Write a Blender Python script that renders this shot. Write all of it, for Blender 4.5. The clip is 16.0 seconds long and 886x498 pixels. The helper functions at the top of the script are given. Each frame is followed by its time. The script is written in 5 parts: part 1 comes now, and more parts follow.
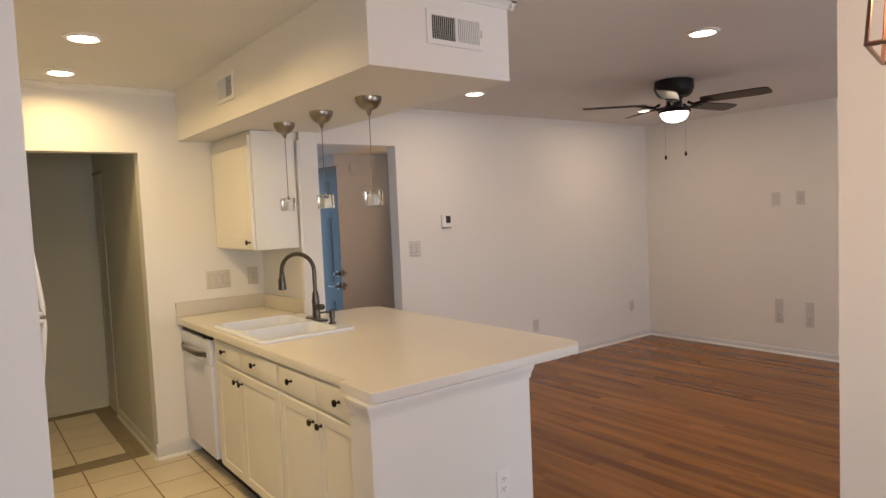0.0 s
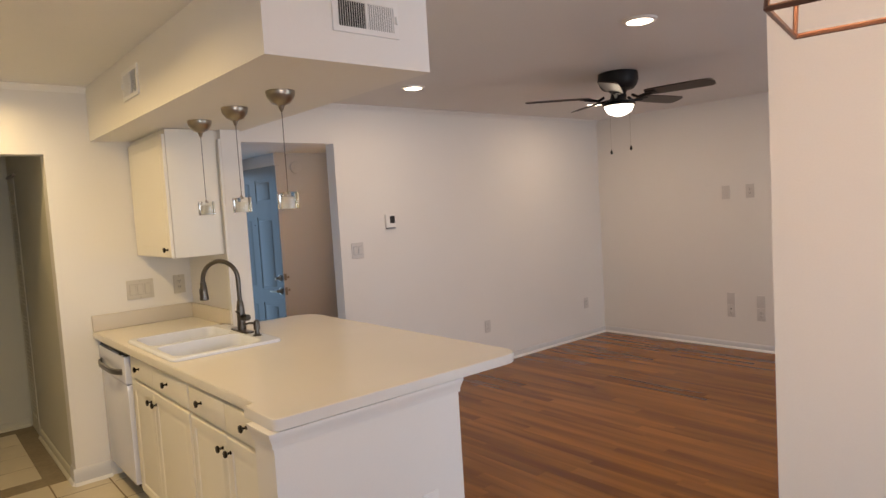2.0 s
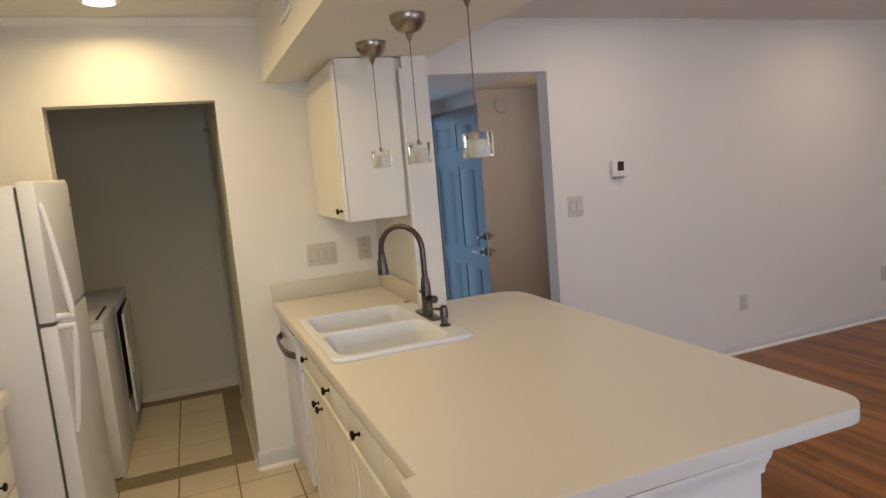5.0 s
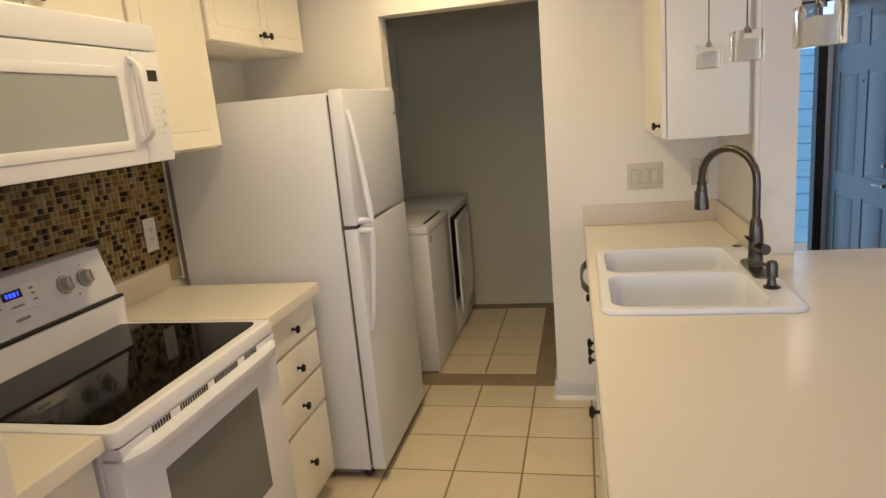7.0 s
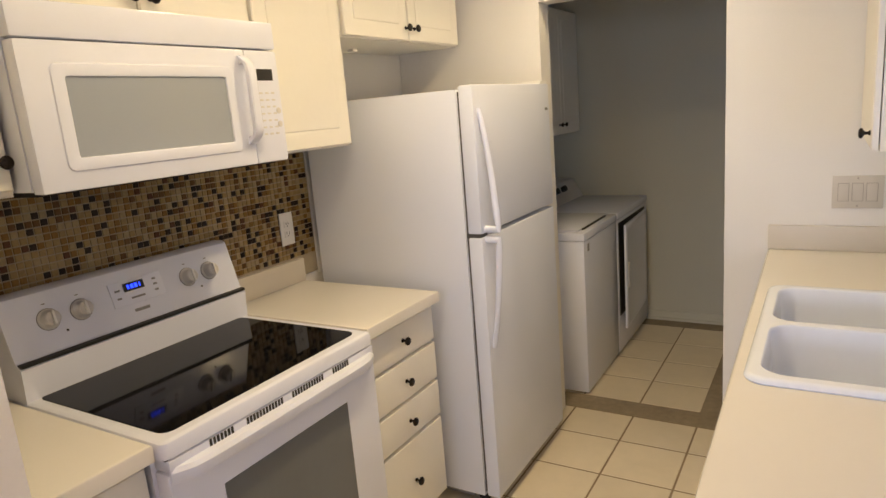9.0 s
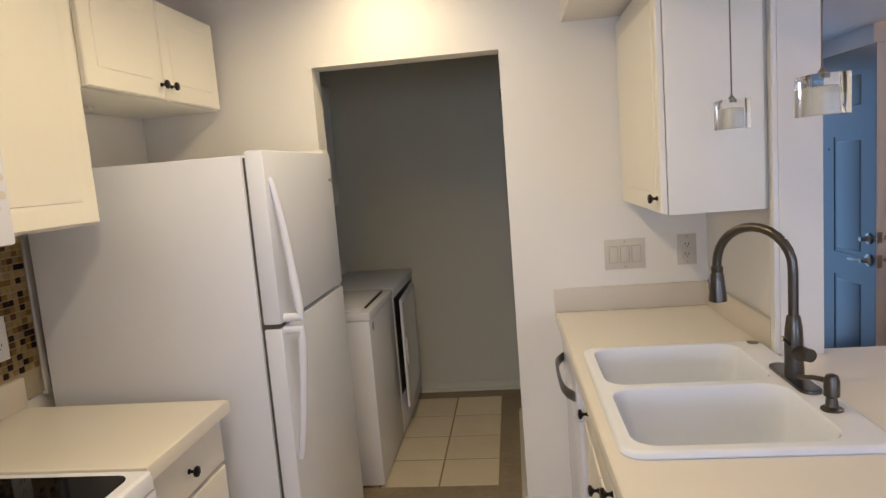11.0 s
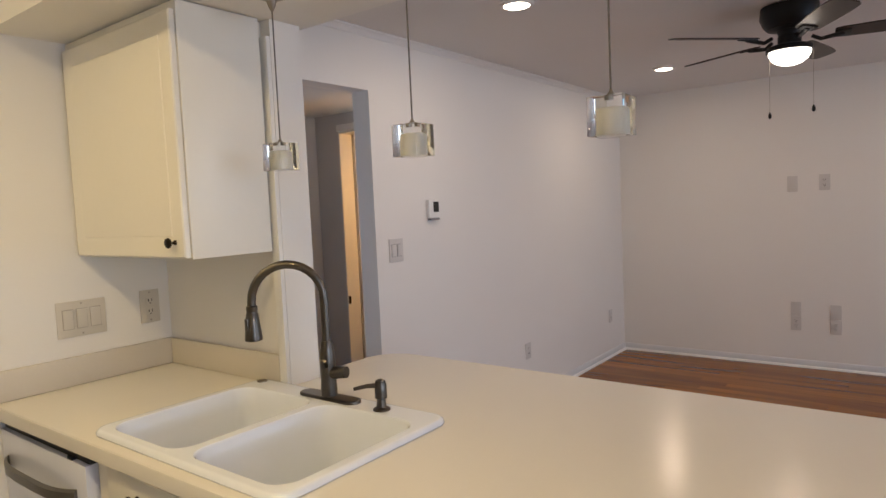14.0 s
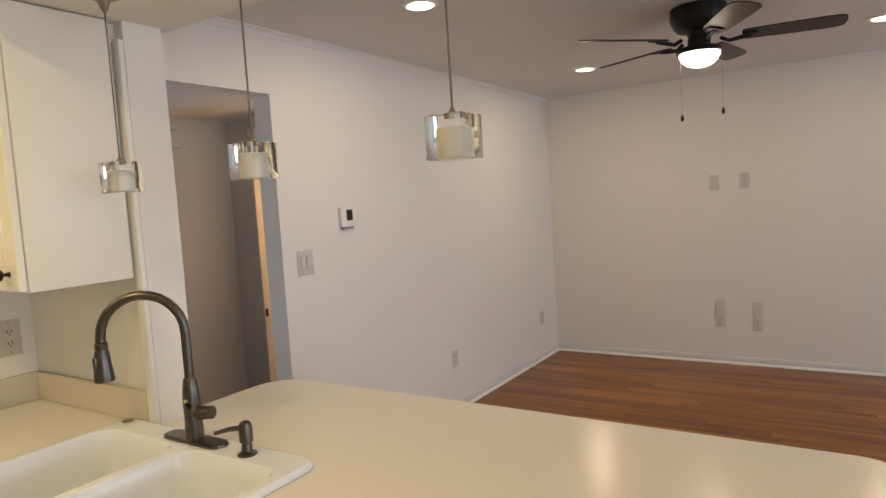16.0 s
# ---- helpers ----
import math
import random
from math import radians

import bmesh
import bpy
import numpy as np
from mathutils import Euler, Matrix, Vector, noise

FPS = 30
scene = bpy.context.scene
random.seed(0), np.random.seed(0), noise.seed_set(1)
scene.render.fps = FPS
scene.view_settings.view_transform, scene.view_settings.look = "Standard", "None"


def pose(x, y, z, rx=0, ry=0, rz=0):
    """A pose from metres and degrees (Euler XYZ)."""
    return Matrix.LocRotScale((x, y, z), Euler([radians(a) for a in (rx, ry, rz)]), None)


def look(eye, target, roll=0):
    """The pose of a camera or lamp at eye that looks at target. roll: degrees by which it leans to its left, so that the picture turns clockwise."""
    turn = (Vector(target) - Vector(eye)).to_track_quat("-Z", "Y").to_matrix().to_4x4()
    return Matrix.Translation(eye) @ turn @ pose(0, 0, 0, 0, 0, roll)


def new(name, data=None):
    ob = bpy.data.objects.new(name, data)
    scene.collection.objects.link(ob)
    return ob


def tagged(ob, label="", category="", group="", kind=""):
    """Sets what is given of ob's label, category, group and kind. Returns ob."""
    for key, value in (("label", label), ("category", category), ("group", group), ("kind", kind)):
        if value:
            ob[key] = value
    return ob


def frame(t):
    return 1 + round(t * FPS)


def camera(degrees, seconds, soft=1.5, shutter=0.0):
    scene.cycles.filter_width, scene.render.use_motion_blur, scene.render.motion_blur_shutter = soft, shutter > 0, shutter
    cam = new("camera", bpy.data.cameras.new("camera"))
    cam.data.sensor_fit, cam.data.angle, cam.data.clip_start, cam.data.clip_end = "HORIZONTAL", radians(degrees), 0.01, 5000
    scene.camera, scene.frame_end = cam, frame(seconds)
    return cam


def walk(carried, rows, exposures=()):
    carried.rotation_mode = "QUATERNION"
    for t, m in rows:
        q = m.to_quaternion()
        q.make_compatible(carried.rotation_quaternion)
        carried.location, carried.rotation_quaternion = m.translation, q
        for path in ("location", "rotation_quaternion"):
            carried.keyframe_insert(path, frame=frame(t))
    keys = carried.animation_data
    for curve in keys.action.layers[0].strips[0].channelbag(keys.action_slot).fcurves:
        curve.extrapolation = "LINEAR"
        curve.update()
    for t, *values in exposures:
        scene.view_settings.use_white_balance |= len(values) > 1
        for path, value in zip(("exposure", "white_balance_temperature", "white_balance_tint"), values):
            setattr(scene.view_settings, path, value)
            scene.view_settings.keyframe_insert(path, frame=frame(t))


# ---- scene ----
cam = camera(69.5, 16.0)
PATH = [
    (0, (1.476, 1.71, 1.572), (2.688, 3.296, 1.451), -2.5),
    (0.5, (1.441, 1.641, 1.56), (2.777, 3.123, 1.43), -2.7),
    (1, (1.467, 1.651, 1.56), (2.801, 3.135, 1.432), -2.9),
    (1.5, (1.595, 1.702, 1.568), (2.845, 3.259, 1.446), -3.5),
    (2, (1.756, 1.758, 1.585), (3.047, 3.279, 1.448), -3.5),
    (2.5, (1.845, 1.891, 1.6), (3.145, 3.404, 1.455), -3.3),
    (3, (1.861, 2.114, 1.599), (2.989, 3.757, 1.423), -3.7),
    (3.2, (1.872, 2.173, 1.605), (2.964, 3.838, 1.413), -3.9),
    (5.3, (2.327, 2.675, 1.593), (2.877, 4.578, 1.317), -5.3),
    (5.5, (2.361, 2.702, 1.589), (2.766, 4.639, 1.298), -5.6),
    (6, (2.537, 2.764, 1.587), (2.478, 4.728, 1.216), -5.7),
    (6.5, (2.624, 2.833, 1.568), (2.336, 4.769, 1.155), -5.2),
    (7, (2.634, 2.998, 1.561), (2.196, 4.902, 1.132), -5.1),
    (7.5, (2.63, 3.107, 1.561), (1.917, 4.917, 1.095), -5.4),
    (8, (2.733, 3.23, 1.552), (1.718, 4.887, 1.077), -5.6),
    (8.5, (2.804, 3.32, 1.564), (1.77, 4.969, 1.105), -4.9),
    (8.7, (2.822, 3.332, 1.573), (1.779, 4.98, 1.133), -4.9),
    (10.8, (2.525, 3.454, 1.595), (2.215, 5.412, 1.328), -4.8),
    (11, (2.476, 3.517, 1.569), (2.25, 5.489, 1.32), -4.6),
    (11.5, (2.373, 3.693, 1.538), (2.351, 5.678, 1.299), -4.8),
    (12, (2.264, 3.8, 1.519), (2.615, 5.756, 1.294), -4.1),
    (12.5, (2.106, 3.842, 1.52), (2.934, 5.654, 1.339), -3.6),
    (13, (2.107, 3.906, 1.521), (3.171, 5.591, 1.355), -3.6),
    (13.5, (2.087, 3.924, 1.5), (3.476, 5.354, 1.349), -3.0),
    (14, (1.922, 3.827, 1.499), (3.51, 5.034, 1.361), -2.6),
    (14.5, (1.869, 3.748, 1.516), (3.559, 4.809, 1.382), -2.6),
    (15, (1.905, 3.72, 1.538), (3.68, 4.633, 1.411), -2.4),
    (15.5, (1.987, 3.741, 1.548), (3.742, 4.689, 1.405), -2.8),
    (16, (2.158, 3.746, 1.547), (3.834, 4.826, 1.391), -3.6),
]
EXPOSURES = [(0.0, -0.74, 7540, 15), (1.5, -0.74, 7530, 16), (2.5, -0.71, 7230, 15), (3.2, -0.72, 7140, 12), (5.5, -0.93, 6700, 12), (6.5, -0.89, 6680, 11),
             (7.5, -0.72, 7030, 18), (8.5, -0.58, 6480, 18), (11.0, -0.80, 5920, 18), (12.5, -0.78, 5800, 20), (13.5, -0.86, 6290, 18), (14.5, -0.78, 6900, 11),
             (16.0, -0.68, 7170, 10)]
walk(cam, [(t, look(eye, target, roll)) for t, eye, target, roll in PATH], EXPOSURES)

# ---- light ----
world = bpy.data.worlds.new("world")
scene.world = world
world.use_nodes = True
wn = world.node_tree
sky = wn.nodes.new("ShaderNodeTexSky")
sky.sky_type = "NISHITA"
sky.sun_disc = False
sky.sun_elevation, sky.sun_rotation = radians(58), radians(165)
wn.links.new(sky.outputs[0], wn.nodes["Background"].inputs[0])
wn.nodes["Background"].inputs[1].default_value = 0.15

sun_data = bpy.data.lights.new("sun", "SUN")
sun_data.energy, sun_data.angle, sun_data.color = 4.8, radians(0.5), (1, 0.95, 0.88)
sun = new("sun", sun_data)
sun.matrix_world = look((0, 0, 20), (-2.74, 10.24, 3.04))

KITCHEN_WARM = (1.0, 0.768, 0.375)
LIVING_WARM = (1.0, 0.80, 0.60)
DAY = (0.58, 0.76, 1.0)


def lamp(name, kind, place, target, energy, color, size=0.1, size_y=None, spread=180):
    d = bpy.data.lights.new(name, kind)
    d.energy, d.color = energy, color
    if kind == "AREA":
        d.shape = "RECTANGLE" if size_y else "DISK"
        d.size = size
        if size_y:
            d.size_y = size_y
        d.spread = radians(spread)
    else:
        d.shadow_soft_size = size
    o = new(name, d)
    o.matrix_world = look(place, target)
    return o


CEIL = 2.44
KITCHEN_LIGHTS = [(2.015, 5.873), (2.015, 5.07), (2.015, 4.27)]
LIVING_LIGHTS = [(4.655, 5.395), (6.80, 5.395), (4.638, 3.545), (6.77, 3.58)]
for (x, y), power in zip(KITCHEN_LIGHTS, (8.6, 12.3, 12.3)):
    lamp("kitchen_lamp", "AREA", (x, y, CEIL - 0.022), (x, y, 0), power, KITCHEN_WARM, 0.07, spread=160)
for x, y in LIVING_LIGHTS:
    lamp("living_lamp", "AREA", (x, y, CEIL - 0.022), (x, y, 0), 8.5, LIVING_WARM, 0.07, spread=180)
lamp("fan_lamp", "POINT", (5.705, 4.397, 2.203), (5.705, 4.397, 0), 16, LIVING_WARM, 0.05)
lamp("dining_lamp", "POINT", (2.577, 2.012, 1.872), (2.577, 2.012, 0), 20, (1.0, 0.66, 0.40), 0.025)
lamp("bedroom_lamp", "POINT", (5.95, 6.72, 1.6), (5.95, 6.72, 0), 26, (1.0, 0.54, 0.17), 0.08)
# unseen fill lamp, added to brighten the hall walls
lamp("hall_fill_lamp", "POINT", (4.99, 6.56, 2.06), (4.99, 6.56, 0), 1.1, (1.0, 0.95, 0.93), 0.06)
lamp("entry_lamp", "AREA", (4.05, 7.6, 2.15), (4.05, 7.6, 0), 2.5, (1.0, 0.88, 0.74), 0.09)
# daylight in the window openings behind the walk and in the entrance
lamp("window_light_living", "AREA", (6.0, -0.55, 1.15), (6.0, 3, 2.1), 88, DAY, 2.6, 1.9)
lamp("window_light_dining", "AREA", (1.5, -0.55, 1.45), (1.5, 3, 1.35), 94, DAY, 2.0, 1.2)
lamp("entrance_light", "AREA", (3.87, 8.26, 1.05), (3.87, 6, 1.0), 14, (0.40, 0.66, 1.0), 0.86, 1.95)


# ---- materials ----
def material(name, color, rough=0.5, metal=0.0, grain=0.06, scale=40.0, bump=0.02, stain=0.05, stain_scale=1.5, spec=None):
    m = bpy.data.materials.new(name)
    m.use_nodes = True
    t = m.node_tree
    b = t.nodes["Principled BSDF"]
    b.inputs["Metallic"].default_value = metal
    if spec is not None:
        b.inputs["Specular IOR Level"].default_value = spec
    fine, broad = t.nodes.new("ShaderNodeTexNoise"), t.nodes.new("ShaderNodeTexNoise")
    geo = t.nodes.new("ShaderNodeNewGeometry")
    for n, s, d in ((fine, scale, 4), (broad, stain_scale, 3)):
        n.inputs["Scale"].default_value, n.inputs["Detail"].default_value = s, d
        t.links.new(geo.outputs["Position"], n.inputs["Vector"])
    lo = t.nodes.new("ShaderNodeMapRange")
    lo.inputs["To Min"].default_value, lo.inputs["To Max"].default_value = 1 - grain, 1 + grain
    t.links.new(fine.outputs["Fac"], lo.inputs["Value"])
    br = t.nodes.new("ShaderNodeMapRange")
    br.inputs["To Min"].default_value, br.inputs["To Max"].default_value = 1 - stain, 1 + stain
    t.links.new(broad.outputs["Fac"], br.inputs["Value"])
    mul = t.nodes.new("ShaderNodeMath")
    mul.operation = "MULTIPLY"
    t.links.new(lo.outputs[0], mul.inputs[0])
    t.links.new(br.outputs[0], mul.inputs[1])
    mix = t.nodes.new("ShaderNodeVectorMath")
    mix.operation = "SCALE"
    mix.inputs[0].default_value = color
    t.links.new(mul.outputs[0], mix.inputs["Scale"])
    t.links.new(mix.outputs[0], b.inputs["Base Color"])
    rr = t.nodes.new("ShaderNodeMapRange")
    rr.inputs["To Min"].default_value, rr.inputs["To Max"].default_value = max(rough - 0.06, 0.0), min(rough + 0.06, 1)
    t.links.new(broad.outputs["Fac"], rr.inputs["Value"])
    t.links.new(rr.outputs[0], b.inputs["Roughness"])
    if bump:
        bp = t.nodes.new("ShaderNodeBump")
        bp.inputs["Strength"].default_value, bp.inputs["Distance"].default_value = bump, 0.01
        t.links.new(fine.outputs["Fac"], bp.inputs["Height"])
        t.links.new(bp.outputs[0], b.inputs["Normal"])
    return m


def glowing(name, color, strength):
    m = bpy.data.materials.new(name)
    m.use_nodes = True
    b = m.node_tree.nodes["Principled BSDF"]
    b.inputs["Base Color"].default_value = (*color, 1)
    b.inputs["Emission Color"].default_value = (*color, 1)
    b.inputs["Emission Strength"].default_value = strength
    return m


def glass(name, color=(1, 1, 1), rough=0.0, ior=1.45):
    m = bpy.data.materials.new(name)
    m.use_nodes = True
    b = m.node_tree.nodes["Principled BSDF"]
    b.inputs["Base Color"].default_value = (*color, 1)
    b.inputs["Roughness"].default_value = rough
    b.inputs["IOR"].default_value = ior
    b.inputs["Transmission Weight"].default_value = 1
    return m


def wood_floor():
    """Oiled hardwood; every plank takes its own tone, with the grain along y."""
    m = material("plank_wood", (0.3, 0.11, 0.04), 0.20, bump=0)
    t = m.node_tree
    b = t.nodes["Principled BSDF"]
    b.inputs["Specular IOR Level"].default_value = 0.25
    geo, info = t.nodes.new("ShaderNodeNewGeometry"), t.nodes.new("ShaderNodeObjectInfo")
    add = t.nodes.new("ShaderNodeMath")
    add.operation = "ADD"
    t.links.new(info.outputs["Random"], add.inputs[0])
    t.links.new(geo.outputs["Random Per Island"], add.inputs[1])
    fr = t.nodes.new("ShaderNodeMath")
    fr.operation = "FRACT"
    t.links.new(add.outputs[0], fr.inputs[0])
    mp = t.nodes.new("ShaderNodeMapping")
    mp.inputs["Scale"].default_value = (6.5, 0.42, 5)
    t.links.new(geo.outputs["Position"], mp.inputs["Vector"])
    off = t.nodes.new("ShaderNodeVectorMath")
    off.operation = "ADD"
    sc = t.nodes.new("ShaderNodeMath")
    sc.operation = "MULTIPLY"
    sc.inputs[1].default_value = 37
    t.links.new(fr.outputs[0], sc.inputs[0])
    t.links.new(mp.outputs[0], off.inputs[0])
    t.links.new(sc.outputs[0], off.inputs[1])
    nz = t.nodes.new("ShaderNodeTexNoise")
    nz.inputs["Scale"].default_value, nz.inputs["Detail"].default_value, nz.inputs["Distortion"].default_value = 1.0, 6, 0.8
    t.links.new(off.outputs[0], nz.inputs["Vector"])
    ramp = t.nodes.new("ShaderNodeValToRGB")
    e = ramp.color_ramp.elements
    e[0].position, e[0].color = 0.30, (0.135, 0.042, 0.006, 1)
    e[1].position, e[1].color = 0.70, (0.345, 0.130, 0.021, 1)
    t.links.new(nz.outputs["Fac"], ramp.inputs[0])
    tone = t.nodes.new("ShaderNodeMapRange")
    tone.inputs["To Min"].default_value, tone.inputs["To Max"].default_value = 0.93, 1.08
    t.links.new(fr.outputs[0], tone.inputs["Value"])
    mul = t.nodes.new("ShaderNodeVectorMath")
    mul.operation = "SCALE"
    t.links.new(ramp.outputs[0], mul.inputs[0])
    t.links.new(tone.outputs[0], mul.inputs["Scale"])
    t.links.new(mul.outputs[0], b.inputs["Base Color"])
    bp = t.nodes.new("ShaderNodeBump")
    bp.inputs["Strength"].default_value, bp.inputs["Distance"].default_value = 0.08, 0.002
    t.links.new(nz.outputs["Fac"], bp.inputs["Height"])
    t.links.new(bp.outputs[0], b.inputs["Normal"])
    return m


def mosaic_glass(per_island):
    m = material("mosaic_tile_joined" if per_island else "mosaic_tile", (0.3, 0.2, 0.1), 0.38, bump=0, spec=0.15)
    t = m.node_tree
    b = t.nodes["Principled BSDF"]
    geo, info = t.nodes.new("ShaderNodeNewGeometry"), t.nodes.new("ShaderNodeObjectInfo")
    ramp = t.nodes.new("ShaderNodeValToRGB")
    ramp.color_ramp.interpolation = "CONSTANT"
    stops = [(0.0, (0.022, 0.014, 0.010)), (0.15, (0.34, 0.24, 0.105)), (0.40, (0.225, 0.128, 0.037)),
             (0.58, (0.30, 0.215, 0.10)), (0.76, (0.135, 0.072, 0.024)), (0.84, (0.37, 0.285, 0.155)), (0.95, (0.10, 0.045, 0.02))]
    e = ramp.color_ramp.elements
    e[0].position, e[0].color = stops[0][0], (*stops[0][1], 1)
    e[1].position, e[1].color = stops[1][0], (*stops[1][1], 1)
    for p, c in stops[2:]:
        q = e.new(p)
        q.color = (*c, 1)
    t.links.new((geo.outputs["Random Per Island"] if per_island else info.outputs["Random"]), ramp.inputs[0])
    nz = t.nodes.new("ShaderNodeTexNoise")
    nz.inputs["Scale"].default_value, nz.inputs["Detail"].default_value = 90, 4
    t.links.new(geo.outputs["Position"], nz.inputs["Vector"])
    mr = t.nodes.new("ShaderNodeMapRange")
    mr.inputs["To Min"].default_value, mr.inputs["To Max"].default_value = 0.75, 1.25
    t.links.new(nz.outputs["Fac"], mr.inputs["Value"])
    mul = t.nodes.new("ShaderNodeVectorMath")
    mul.operation = "SCALE"
    t.links.new(ramp.outputs[0], mul.inputs[0])
    t.links.new(mr.outputs[0], mul.inputs["Scale"])
    t.links.new(mul.outputs[0], b.inputs["Base Color"])
    return m


def tile_ceramic():
    m = material("ceramic_tile", (0.67, 0.59, 0.455), 0.36, scale=18, grain=0.05, bump=0.02, stain=0.08, stain_scale=5)
    t = m.node_tree
    mix = [n for n in t.nodes if n.type == "VECT_MATH"][0]
    mul = [n for n in t.nodes if n.type == "MATH"][0]
    info = t.nodes.new("ShaderNodeObjectInfo")
    mr = t.nodes.new("ShaderNodeMapRange")
    mr.inputs["To Min"].default_value, mr.inputs["To Max"].default_value = 0.93, 1.06
    t.links.new(info.outputs["Random"], mr.inputs["Value"])
    m2 = t.nodes.new("ShaderNodeMath")
    m2.operation = "MULTIPLY"
    t.links.new(mul.outputs[0], m2.inputs[0])
    t.links.new(mr.outputs[0], m2.inputs[1])
    t.links.new(m2.outputs[0], mix.inputs["Scale"])
    return m


WALL = material("wall_paint", (0.80, 0.78, 0.75), 0.75, scale=160, grain=0.015, bump=0.05, stain=0.03, stain_scale=0.9)
CEILING = material("ceiling_paint", (0.74, 0.73, 0.72), 0.9, scale=110, grain=0.03, bump=0.12, stain=0.03)
# wall paint again, greener, and darkened to stand for the nook's dim light
LAUNDRY = material("laundry_dim_paint", (0.63, 0.61, 0.51), 0.75, scale=160, grain=0.015, bump=0.05, stain=0.03, stain_scale=0.9)
TRIM = material("trim_paint", (0.82, 0.81, 0.79), 0.4, scale=60, grain=0.015, bump=0.02, stain=0.03)
CABINET = material("cabinet_paint", (0.82, 0.795, 0.725), 0.35, scale=50, grain=0.012, bump=0.008, stain=0.03, stain_scale=3)
LAMINATE = material("counter_laminate", (0.715, 0.69, 0.65), 0.21, scale=120, grain=0.012, bump=0, stain=0.02, stain_scale=2, spec=0.15)
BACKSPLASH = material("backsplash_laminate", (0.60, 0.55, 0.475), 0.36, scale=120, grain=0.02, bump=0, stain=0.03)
EDGE = material("laminate_edge", (0.62, 0.53, 0.43), 0.4, scale=200, grain=0.06, bump=0.006)
PORCELAIN = material("sink_porcelain", (0.75, 0.795, 0.89), 0.12, grain=0.01, bump=0, stain=0.03, stain_scale=6)
APPLIANCE = material("appliance_enamel", (0.725, 0.76, 0.865), 0.36, scale=240, grain=0.015, bump=0.025, stain=0.02)
APPLIANCE_SMOOTH = material("smooth_enamel", (0.75, 0.78, 0.90), 0.20, grain=0.01, bump=0, stain=0.015)
HANDLE_WHITE = material("white_plastic", (0.80, 0.79, 0.76), 0.35, grain=0.02, bump=0.01)
PLATE = material("plate_plastic", (0.60, 0.56, 0.49), 0.4, grain=0.02, bump=0.01)
PLATE_GREY = material("grey_plate_plastic", (0.62, 0.60, 0.58), 0.45, grain=0.02, bump=0.01)
PLATE_GAP = material("plate_gap", (0.36, 0.32, 0.27), 0.6, grain=0.03)
BASE = material("baseboard_paint", (0.64, 0.64, 0.65), 0.45, scale=60, grain=0.02, bump=0.02, stain=0.04)
# near-black for black parts, and for shade drawn solid in gaps
DARK = material("black_parts_and_shade", (0.015, 0.014, 0.013), 0.6, grain=0.1)
KNOB = material("bronze_knob", (0.018, 0.013, 0.010), 0.28, metal=0.6, grain=0.2, scale=80)
NICKEL = material("brushed_nickel", (0.33, 0.29, 0.24), 0.30, metal=1.0, grain=0.08, scale=200, bump=0.02)
FAUCET = material("faucet_steel", (0.125, 0.112, 0.098), 0.29, metal=1.0, grain=0.08, scale=200, bump=0.01)
BLACKGLASS = material("cooktop_glass", (0.005, 0.005, 0.006), 0.05, grain=0.05, bump=0, stain=0.05, spec=0.15)
OVENGLASS = material("oven_glass", (0.140, 0.152, 0.160), 0.08, grain=0.03, bump=0, stain=0.1, stain_scale=4)
MICROGLASS = material("microwave_mesh", (0.34, 0.37, 0.41), 0.13, scale=300, grain=0.02, bump=0, stain=0.06)
STRAP = material("grey_strap_plastic", (0.11, 0.105, 0.10), 0.35, metal=0.3, grain=0.03)
GREY = material("grey_mark", (0.25, 0.25, 0.26), 0.5, grain=0.03)
GROUT = material("tile_grout", (0.27, 0.20, 0.125), 0.9, scale=90, grain=0.25, bump=0.2, stain=0.2, stain_scale=4)
MORTAR = material("bare_floor_strip", (0.27, 0.22, 0.155), 0.85, scale=30, grain=0.25, bump=0.15, stain=0.3, stain_scale=5)
MOSAIC_GROUT = material("mosaic_grout", (0.37, 0.315, 0.225), 0.9, scale=200, grain=0.15, bump=0.1)
TILE = tile_ceramic()
PLANK = wood_floor()
MOSAIC, MOSAIC_JOINED = mosaic_glass(False), mosaic_glass(True)
UNDERFLOOR = material("underfloor", (0.035, 0.014, 0.006), 0.9, grain=0.2)
FAN_BLACK = material("fan_bronze", (0.009, 0.009, 0.010), 0.45, grain=0.1, spec=0.25)
BLADE = material("fan_blade_wood", (0.024, 0.015, 0.011), 0.36, scale=30, grain=0.25, bump=0.02, spec=0.3)
LAMPGLASS = glowing("lamp_diffuser", (1.0, 0.93, 0.82), 9)
DOWNLIGHT = glowing("downlight_lens", (1.0, 0.90, 0.74), 12)
FILAMENT = glowing("filament", (1.0, 0.62, 0.25), 60)


def thin_glass(name, tint, gloss):
    """Thin blown glass: clear, tinted, with a little gloss."""
    m = bpy.data.materials.new(name)
    m.use_nodes = True
    t = m.node_tree
    t.nodes.remove(t.nodes["Principled BSDF"])
    clear, shine, mix = t.nodes.new("ShaderNodeBsdfTransparent"), t.nodes.new("ShaderNodeBsdfGlossy"), t.nodes.new("ShaderNodeMixShader")
    clear.inputs["Color"].default_value = (*tint, 1)
    shine.inputs["Roughness"].default_value = 0.05
    mix.inputs[0].default_value = gloss
    t.links.new(clear.outputs[0], mix.inputs[1])
    t.links.new(shine.outputs[0], mix.inputs[2])
    t.links.new(mix.outputs[0], t.nodes["Material Output"].inputs["Surface"])
    return m


